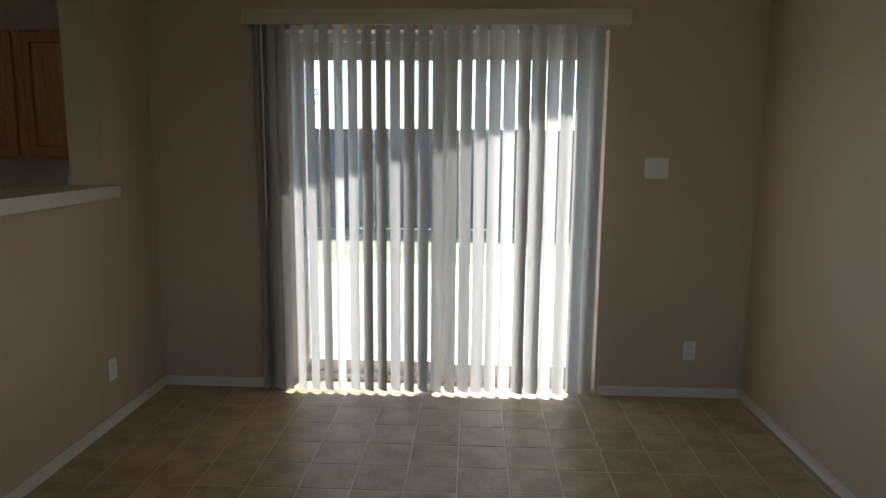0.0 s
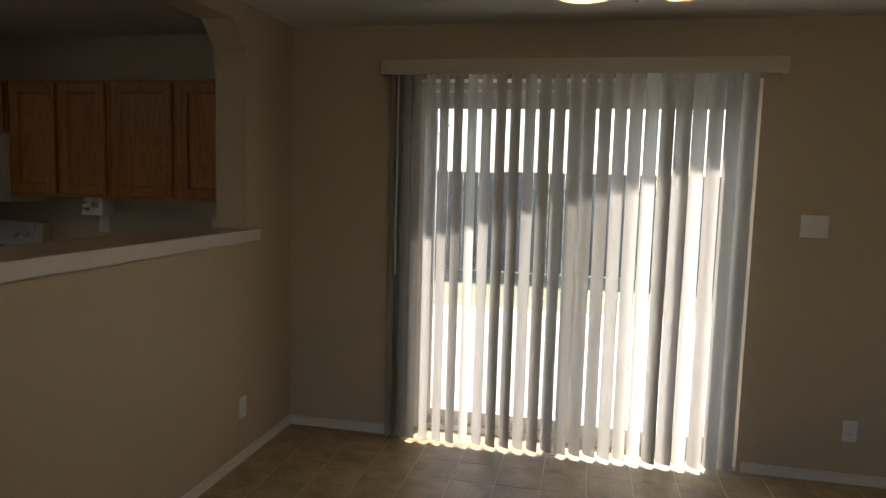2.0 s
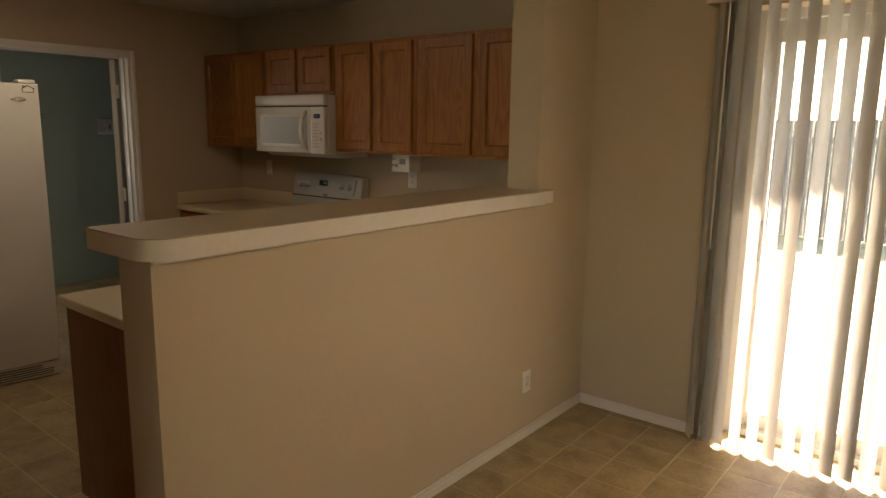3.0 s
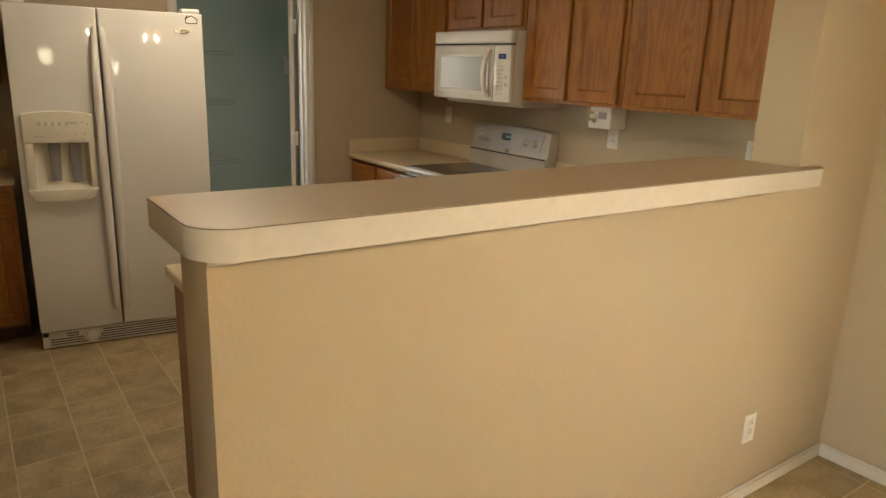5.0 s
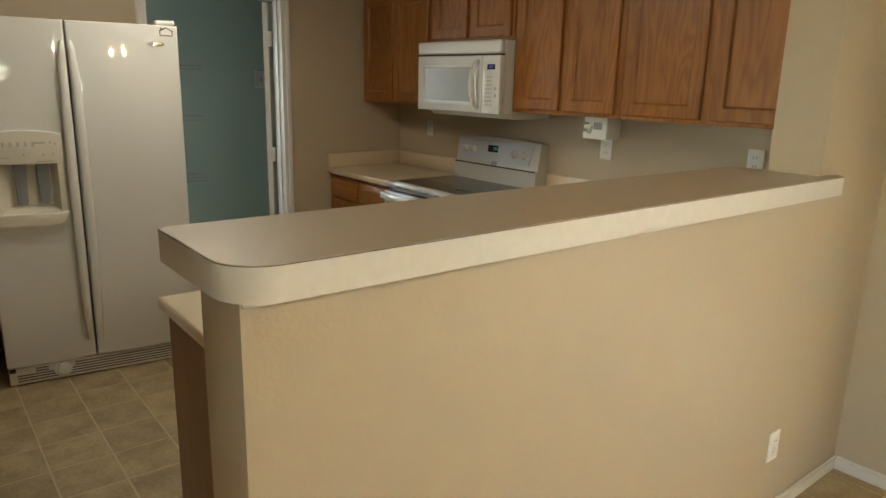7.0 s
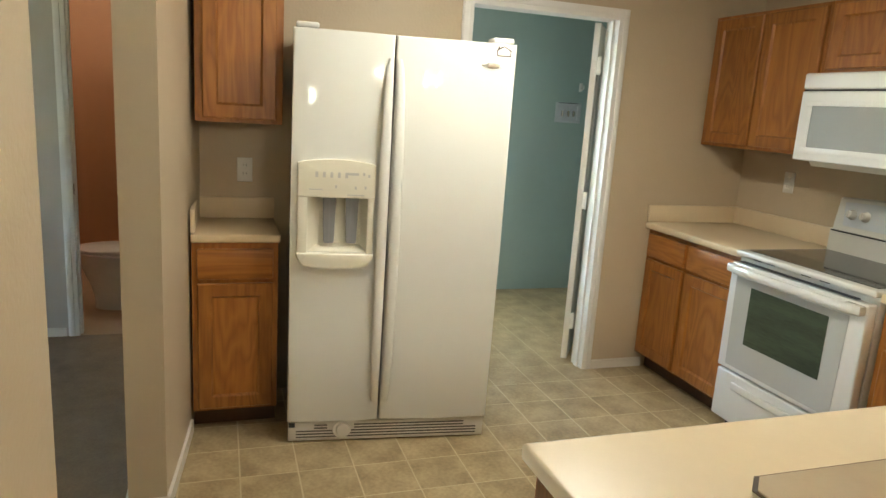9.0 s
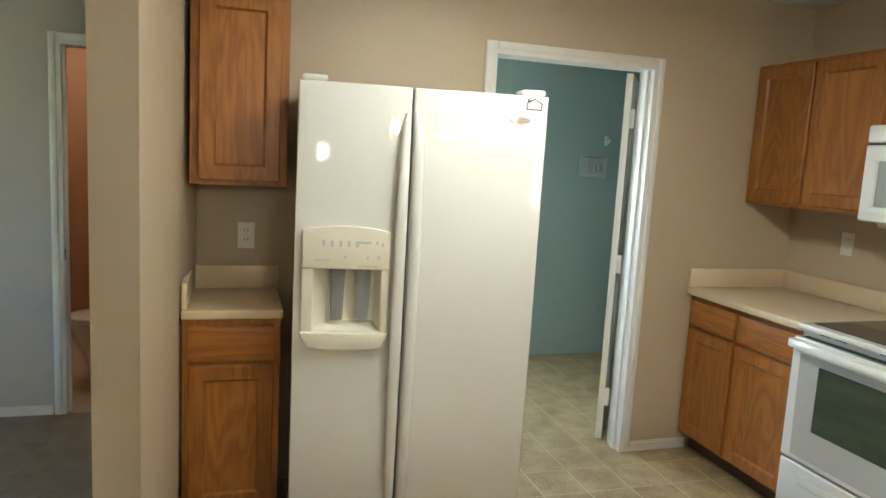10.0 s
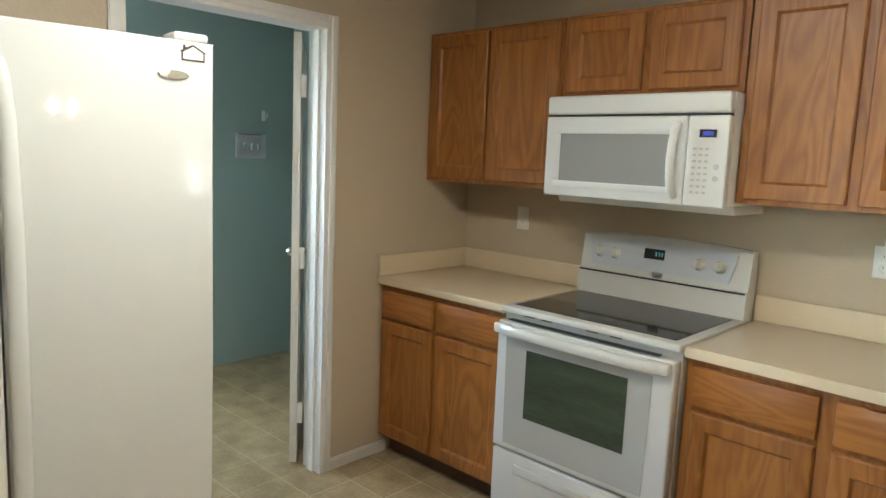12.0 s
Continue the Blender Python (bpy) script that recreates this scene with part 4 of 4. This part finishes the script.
r1 = [bm.verts.new(p) for p in ((dx0 + 0.09, 0.045, 0.908), (dx1 - 0.05, 0.045, 0.908), (dx1 - 0.05, 0.045, 1.116), (dx0 + 0.09, 0.045, 1.116))]
for k in range(4):
    bm.faces.new((r0[k], r0[(k + 1) % 4], r1[(k + 1) % 4], r1[k]))
bm.faces.new(r1)
part("bay", bm, M_CREAM, ds, "cream recessed dispenser bay")
lip = [(dx0, 0.868), (dx0 + 0.02, 0.835)] + [(dx0 + 0.03 + i * (dx1 - dx0 - 0.06) / 6, 0.828 - 0.006 * math.sin(math.pi * i / 6)) for i in range(7)] + [(dx1 - 0.02, 0.835), (dx1, 0.868), (dx1, 0.883), (dx0, 0.883)]
part("drip_shelf", prism(lip, -0.048, -0.004, "y", 0.006), M_CREAM, ds)
for x0 in (-0.322, -0.228):
    bm = prism([(x0 + 0.006, 0.923), (x0 + 0.012, 0.916), (x0 + 0.044, 0.916), (x0 + 0.05, 0.923), (x0 + 0.056, 1.112), (x0, 1.112)], 0.012, 0.02, "y", 0.003)
    part("paddle", bm, M_PADDLE, ds, "grey ribbed paddle")
bm = bmesh.new()
for i in range(5):
    bx = dx0 + 0.07 + i * 0.03
    box(bm, bx, -0.0352, 1.2, bx + 0.011, -0.0338, 1.222)
box(bm, dx0 + 0.2, -0.0352, 1.212, dx0 + 0.245, -0.0338, 1.222)
for bx, bz in ((0.262, 1.212), (0.283, 1.205), (0.23, 1.155), (0.15, 1.157), (0.27, 1.157)):
    box(bm, dx0 + bx, -0.0352, bz, dx0 + bx + 0.008, -0.0338, bz + 0.012)
box(bm, dx0 + 0.045, -0.0352, 1.148, dx0 + 0.1, -0.0338, 1.152)
box(bm, dx0 + 0.2, -0.0352, 1.128, dx0 + 0.27, -0.0338, 1.133)
tagged(part("button_marks", bm, M_PRINT, ds, "small unreadable button marks"), kind="stuff")
# base grille
gr = part("base_grille", B(-hw + 0.005, 0.0, 0.006, hw - 0.005, 0.06, 0.098, 0.006), M_PLASTIC, fr, "white slotted base grille")
for i, z in enumerate((0.022, 0.036, 0.05, 0.064, 0.078)):
    for x0, x1 in (((-hw + 0.04, hw - 0.04),) if i < 3 else ((-hw + 0.12, -0.275), (-0.155, hw - 0.1))):
        part("slot", B(x0, -0.0012, z, x1, 0.003, z + 0.0065), M_SLOT, gr, "grey grille slot")
part("filter_cap", lathe([(0.0, -0.016), (0.027, -0.014), (0.031, -0.008), (0.031, 0.002)], 24, at=(-0.205, 0, 0.06), axis="y"), M_PLASTIC, gr, "round filter cap")
part("cap_ring", lathe([(0.034, -0.004), (0.04, -0.006), (0.043, -0.002), (0.043, 0.002), (0.034, 0.002)], 24, at=(-0.21, 0, 0.06), axis="y"), M_PLASTIC, gr, "raised ring")
part("foot_bracket", B(-hw + 0.008, -0.004, 0.075, -hw + 0.035, 0.0, 0.096), M_DARK, gr, "dark corner notch")
for x in (-hw + 0.055, hw - 0.055):
    part("hinge_cover", B(x - 0.045, 0.0, 1.777, x + 0.045, 0.1, 1.8, 0.009, 3), M_WHITE, fr)
part("logo_plate", prism([(0.345 + 0.04 * math.cos(a * 0.3927), 1.687 + 0.012 * math.sin(a * 0.3927)) for a in range(16)], -0.016, -0.008, "y", 0.002), M_CHROME, rd, "oval metal badge")
MX, MZ = 0.396, 1.726
mg = part("house_magnet", prism([(MX - 0.03, MZ), (MX + 0.03, MZ), (MX + 0.03, MZ + 0.022), (MX + 0.036, MZ + 0.022), (MX, MZ + 0.042), (MX - 0.02, MZ + 0.033), (MX - 0.02, MZ + 0.04), (MX - 0.026, MZ + 0.04), (MX - 0.026, MZ + 0.028), (MX - 0.036, MZ + 0.022), (MX - 0.03, MZ + 0.022)], -0.0135, -0.003, "y"), mat("magnet_outline", (0.06, 0.035, 0.03), 0.4), rd, "small house-shaped magnet")
part("magnet_face", prism([(MX - 0.026, MZ + 0.004), (MX + 0.026, MZ + 0.004), (MX + 0.026, MZ + 0.022), (MX, MZ + 0.037), (MX - 0.026, MZ + 0.022)], -0.0148, -0.0136, "y"), M_PLASTIC, mg, "pale magnet face")

# ---- chandelier ----
CX, CY, CZ = 1.88, -2.20, H - 2.5
ch = thing("chandelier", "antique brass four-light chandelier with amber glass bell shades, lit", "chandelier", pose(CX, CY, CZ))
part("column", lathe([(0.0, 2.068), (0.005, 2.07), (0.008, 2.076), (0.004, 2.083), (0.014, 2.09), (0.018, 2.1), (0.024, 2.108), (0.026, 2.118), (0.022, 2.126), (0.031, 2.132), (0.031, 2.15), (0.028, 2.152), (0.028, 2.26), (0.04, 2.27), (0.03, 2.3), (0.012, 2.32), (0.012, 2.36)], 28), M_BRONZE, ch)
part("rod", tube([(0, 0, 2.36), (0, 0, 2.475)], 0.007, 10), M_BRONZE, ch)
part("canopy", lathe([(0.0, 2.455), (0.03, 2.457), (0.06, 2.475), (0.065, 2.4995)], 28), M_BRONZE, ch)
RS = 0.13
for sx, sy in ((-1, -1), (1, -1), (1, 1), (-1, 1)):
    px, py = sx * RS, sy * RS
    q = lambda t, z: (px * t, py * t, z)
    arm = part("arm", tube([q(0.2, 2.18), q(0.35, 2.15), q(0.55, 2.17), q(0.72, 2.24), q(0.9, 2.285), q(1.0, 2.27), q(1.0, 2.235)], 0.006, 8), M_BRONZE, ch)
    part("scroll", tube([q(0.42, 2.16)] + [q(0.5 + 0.1 * math.cos(k * 0.7) * (1 - k / 12), 2.21 + 0.022 * math.sin(k * 0.7) * (1 - k / 12)) for k in range(10)], 0.0035, 6), M_BRONZE, arm)
    part("socket", lathe([(0.026, 2.195), (0.03, 2.2), (0.03, 2.235), (0.014, 2.245), (0.0, 2.247)], 20, at=(px, py, 0)), M_BRONZE, arm)
    sh = lathe([(0.077, 2.122), (0.071, 2.125), (0.067, 2.13), (0.065, 2.141), (0.061, 2.158), (0.054, 2.177), (0.043, 2.195), (0.03, 2.208), (0.024, 2.212)], 32, at=(px, py, 0))
    bmesh.ops.delete(sh, geom=[f for f in sh.faces if len(f.verts) > 4], context="FACES")
    bmesh.ops.solidify(sh, geom=sh.faces[:], thickness=0.002)
    shade = part("shade", sh, M_SHADE, arm, "amber bell glass shade")
    rg2 = lathe([(0.0705, 2.1275), (0.079, 2.1245), (0.0805, 2.128), (0.071, 2.1315), (0.0705, 2.1276)], 32, at=(px, py, 0))
    bmesh.ops.delete(rg2, geom=[f for f in rg2.faces if len(f.verts) > 4], context="FACES_ONLY")
    part("shade_ring", rg2, M_BRONZE, arm)
    part("bulb", lathe([(0.0, 2.115), (0.014, 2.118), (0.0245, 2.129), (0.0285, 2.144), (0.026, 2.158), (0.018, 2.181), (0.013, 2.19)], 20, at=(px, py, 0)), M_BULB, arm, "glowing bulb")
    lamp("bulb_light", "POINT", BULB, (1.0, 0.87, 0.68), pose(CX + px, CY + py, 2.09 + CZ), soft=0.03)


# ---- small fittings ----
def plate(label, m, w=0.072, h=0.116, kind="outlet"):
    """A wall plate whose face looks along -y."""
    ob = thing("wall_outlet" if kind == "outlet" else "wall_switch", label, kind, m, "wall plates")
    part("cover_plate", B(-w / 2, -0.007, -h / 2, w / 2, -0.0005, h / 2, 0.003), M_PLASTIC, ob)
    if kind == "outlet":
        for z in (-0.02, 0.02):
            s = part("socket", B(-0.017, -0.009, z - 0.014, 0.017, -0.0065, z + 0.014, 0.003), M_PLASTIC, ob)
            bm = B(-0.008, -0.0096, z - 0.003, -0.006, -0.0088, z + 0.007)
            box(bm, 0.006, -0.0096, z - 0.003, 0.008, -0.0088, z + 0.007)
            part("slots", bm, M_DARK, s, "dark slots")
    else:
        n = max(1, round(w / 0.06))
        for i in range(n):
            x = (i - (n - 1) / 2) * 0.046
            part("toggle", B(x - 0.005, -0.016, -0.012, x + 0.005, -0.0065, 0.012, 0.002), M_PLASTIC, ob)
    return ob


plate("white duplex outlet on the tan dining wall", pose(3.196, YD, 0.288))
plate("white duplex outlet low on the half wall", pose(0.0, -0.735, 0.3, 0, 0, 90))
plate("white three-gang switch plate beside the patio door", pose(2.943, YD, 1.366), 0.135, 0.118, "switch")
plate("white duplex outlet above the beige counter", pose(-3.01, 0, 1.212))
plate("white duplex outlet under the wall cabinets", pose(-1.415, 0, 1.2), 0.078)
plate("white duplex outlet near the column", pose(-0.57, 0, 1.215), 0.078)
plate("white duplex outlet in the nook", pose(XW, -2.94, 1.15, 0, 0, 90))

# can opener hung under the cabinets
co_ = thing("can_opener", "white electric can opener mounted under the wall cabinet", "can opener", pose(-1.375, -0.255, 1.27))
bm = B(0.03, 0.0, 0.0, 0.15, 0.12, 0.114, 0.008)
box(bm, 0.0, 0.005, 0.085, 0.05, 0.1, 0.112, 0.006)
box(bm, -0.005, 0.0, 0.0, 0.05, 0.1, 0.035, 0.006)
part("housing", bm, M_PLASTIC, co_)
part("lever", B(0.01, -0.012, 0.05, 0.06, 0.02, 0.072, 0.006), M_CREAM, co_)
part("cutter", lathe([(0.0, -0.01), (0.011, -0.01), (0.011, 0.004)], 16, at=(0.045, 0, 0.04), axis="y"), M_CHROME, co_, "metal cutting wheel")
part("recess", B(0.068, -0.002, 0.05, 0.12, 0.004, 0.085), M_GREY, co_)

# wire rack and hook on the pantry wall
rk = thing("washer_outlet_box", "pale plastic washer hookup box on the teal laundry wall", "outlet box", pose(-5.18, -0.405, 1.44))
bm = bmesh.new()
for y0, z0, y1, z1 in ((0, 0, 0.235, 0.022), (0, 0.14, 0.235, 0.165), (0, 0.022, 0.03, 0.14), (0.2, 0.022, 0.235, 0.14)):
    box(bm, 0.001, y0, z0, 0.012, y1, z1, 0.003)
part("box_frame", bm, M_SILVER, rk)
part("box_back", B(0.001, 0.03, 0.022, 0.003, 0.2, 0.14), M_SILVER, rk)
for y in (0.06, 0.115, 0.165):
    part("valve", lathe([(0.0, 0.05), (0.012, 0.048), (0.013, 0.02), (0.008, 0.0)], 12, at=(0.02, y, 0.05)), M_CHROME, rk, "small metal valve")
part("top_slot", B(0.0125, 0.025, 0.158, 0.014, 0.2, 0.163), M_DARK, rk)
hk = thing("wall_hook", "small white hook bracket on the teal laundry wall", "hook", pose(-5.18, -0.19, 1.73))
part("bracket", B(0.001, -0.015, -0.03, 0.012, 0.015, 0.04, 0.004), M_PLASTIC, hk)
part("arm", tube([(0.01, 0, 0.0), (0.05, 0, -0.01), (0.06, 0, 0.02)], 0.005, 6), M_PLASTIC, hk)

# wire shelves on the laundry wall
def wire_shelf(z):
    ob = thing("wire_shelf", "thin grey wire shelf on the teal laundry wall", "shelf", pose(-5.18, -1.55, z), "laundry wire shelves")
    part("back_rail", tube([(0.006, 0, 0), (0.006, 0.58, 0)], 0.004, 6), M_GREY, ob)
    part("front_rail", tube([(0.25, 0, 0), (0.25, 0.58, 0)], 0.004, 6), M_GREY, ob)
    part("front_lip", tube([(0.252, 0, -0.028), (0.252, 0.58, -0.028)], 0.004, 6), M_GREY, ob)
    for k in range(12):
        y = 0.01 + k * 0.05
        part("wire", tube([(0.006, y, 0.003), (0.25, y, 0.003), (0.254, y, -0.028)], 0.0022, 5), M_GREY, ob)


for z in (1.62, 1.2, 0.68):
    wire_shelf(z)

# toilet in the bathroom
to = thing("toilet", "white porcelain toilet with lid down", "toilet", pose(-4.98, -3.98, 0))
bm = bmesh.new()
rings = []
for z, sx, y0, y1 in ((0.0, 0.1, 0.1, 0.48), (0.05, 0.095, 0.1, 0.46), (0.15, 0.09, 0.08, 0.45), (0.27, 0.13, 0.03, 0.5), (0.36, 0.175, 0.0, 0.52), (0.385, 0.18, -0.005, 0.52)):
    rings.append([bm.verts.new((sx * math.cos(k * math.pi / 12), (y0 + y1) / 2 + (y1 - y0) / 2 * math.sin(k * math.pi / 12), z)) for k in range(24)])
for a, b in zip(rings, rings[1:]):
    for k in range(24):
        bm.faces.new((a[k], a[(k + 1) % 24], b[(k + 1) % 24], b[k]))
bm.faces.new(rings[-1])
bm.faces.new(rings[0])
part("bowl", bm, M_PORCELAIN, to)
oval = [(0.19 * math.cos(k * math.pi / 12), 0.255 + 0.27 * math.sin(k * math.pi / 12)) for k in range(24)]
part("seat", prism(oval, 0.388, 0.405, "z", 0.005), M_PORCELAIN, to)
part("lid", prism(oval, 0.408, 0.43, "z", 0.007), M_PORCELAIN, to)
part("tank", B(-0.22, 0.54, 0.4, 0.22, 0.73, 0.76, 0.03, 3), M_PORCELAIN, to)
part("tank_foot", B(-0.1, 0.46, 0.1, 0.1, 0.66, 0.399, 0.02), M_PORCELAIN, to)
part("tank_lid", B(-0.23, 0.53, 0.761, 0.23, 0.74, 0.79, 0.01), M_PORCELAIN, to)
# assumed kitchen fixture, out of view, to go with the overhead fill lamp
kl = thing("unseen_ceiling_light", "unseen ceiling light assumed over the kitchen", "ceiling light", pose(-1.95, -2.0, H - 2.5))
part("frame", B(-0.63, -0.22, 2.44, 0.63, 0.22, 2.4995, 0.01), M_PLASTIC, kl)
part("diffuser", B(-0.58, -0.18, 2.415, 0.58, 0.18, 2.4395, 0.01), glow("lit_diffuser", (1.0, 0.95, 0.86), 0.3), kl, "glowing acrylic diffuser")
# invented globe fixture, out of view, to carry the bathroom's warm fill
bl = thing("unseen_ceiling_light", "unseen round ceiling light added in the bathroom", "ceiling light", pose(-5.4, -4.1, H - 2.5))
part("base", lathe([(0.0, 2.47), (0.12, 2.472), (0.13, 2.4995)], 24), M_PLASTIC, bl)
part("globe", lathe([(0.0, 2.36), (0.06, 2.37), (0.1, 2.41), (0.11, 2.45), (0.1, 2.471)], 24), glow("lit_globe", (1.0, 0.85, 0.62), 0.6), bl, "glowing glass globe")

# unseen windows behind the walk: living room ones assumed, hall and pantry ones added
for nm, m, w, h in (("window_2", pose(1.4, LY0, 0.75), 2.4, 1.35), ("added_window_5", pose(-3.45, LY0, 0.9), 0.9, 1.2), ("added_window_4", pose(-5.18, -2.5, 0.9, 0, 0, 90), 0.9, 1.1), ("window_3", pose(LX1, -3.77, 1.58, 0, 0, -90), 0.32, 0.42)):
    wi = thing(nm, "white framed window out of view, added to bring in daylight", "window", m)
    wi["kind"] = "structure"
    bm = B(0, -0.1, 0, 0.04, -0.03, h) if nm in ("window_2", "added_window_5") else B(0, 0.03, 0, 0.02, 0.1, h)
    ya, yb, e = (-0.1, -0.03, 0.04) if nm in ("window_2", "added_window_5") else (0.03, 0.1, 0.02)
    box(bm, w - e, ya, 0, w, yb, h)
    box(bm, e, ya, 0, w - e, yb, e)
    box(bm, e, ya, h - e, w - e, yb, h)
    if nm == "window_2":
        box(bm, w / 2 - 0.03, ya, e, w / 2 + 0.03, yb, h - e)
    part("window_frame", bm, M_VINYL, wi)
    gl = part("pane", B(e, (ya + yb) / 2, e, w - e, (ya + yb) / 2 + 0.004, h - e), M_GLASS, wi)
    gl.visible_shadow = False
structure("ground_front", B(-60, -90, -0.3, 60, LY0 - T, -0.12), M_GRASS, "dry lawn in front of the house", "ground", smooth=0)
structure("ground_side", B(LX1 + T, LY0 - T, -0.3, 60, 0.16, -0.12), M_GRASS, "dry lawn beside the house", "ground", smooth=0)

# ---- floor tiles, each one proud of its joint ----
floor_ob = bpy.data.objects["floor"]
TG = 0.0065


def tile_mesh(w, d):
    bm = bmesh.new()
    lo = [bm.verts.new((x, y, -0.0012)) for x, y in ((0, 0), (w, 0), (w, d), (0, d))]
    c = 0.002
    hi = [bm.verts.new((x, y, 0.0)) for x, y in ((c, c), (w - c, c), (w - c, d - c), (c, d - c))]
    for k in range(4):
        bm.faces.new((lo[k], lo[(k + 1) % 4], hi[(k + 1) % 4], hi[k]))
    bm.faces.new(hi)
    return mesh_of("tile", bm, M_TILE, 0)


whole = tile_mesh(TP - TG, TP - TG)
areas = [(XW, -3.36, -1.19, -0.525), (-1.19, -4.72, 0.0, -2.67), (-1.19, -3.31, -0.9, -0.6), (0.0, -4.72, XE, YD), (-5.18, -2.85, XW, 0.06), (XE, -4.72, LX1, -2.44)]
near, rest = [], bmesh.new()
for ax0, ay0, ax1, ay1 in areas:
    for i in range(math.floor((ax0 - TX) / TP), math.ceil((ax1 - TX) / TP)):
        for j in range(math.floor((ay0 - TY) / TP), math.ceil((ay1 - TY) / TP)):
            x0, y0 = TX + i * TP + TG / 2, TY + j * TP + TG / 2
            a, b = max(x0, ax0), max(y0, ay0)
            c, d = min(x0 + TP - TG, ax1), min(y0 + TP - TG, ay1)
            if c - a < 0.012 or d - b < 0.012:
                continue
            full = c - a > TP - TG - 0.001 and d - b > TP - TG - 0.001
            seen = full and ((-3.3 < x0 < -1.15 and -3.3 < y0 < -0.6) or (0.0 < x0 < 3.4 and -2.35 < y0 < -0.2))
            if seen and len(near) < 300:
                ob = new("tile", whole)
                ob.parent = floor_ob
                ob.location = (x0, y0, 0.0)
                near.append(ob)
            else:
                box(rest, a, b, -0.0011, c, d, 0.0)
st = part("tile_field", rest, M_TILE, floor_ob)
st["kind"] = "stuff"
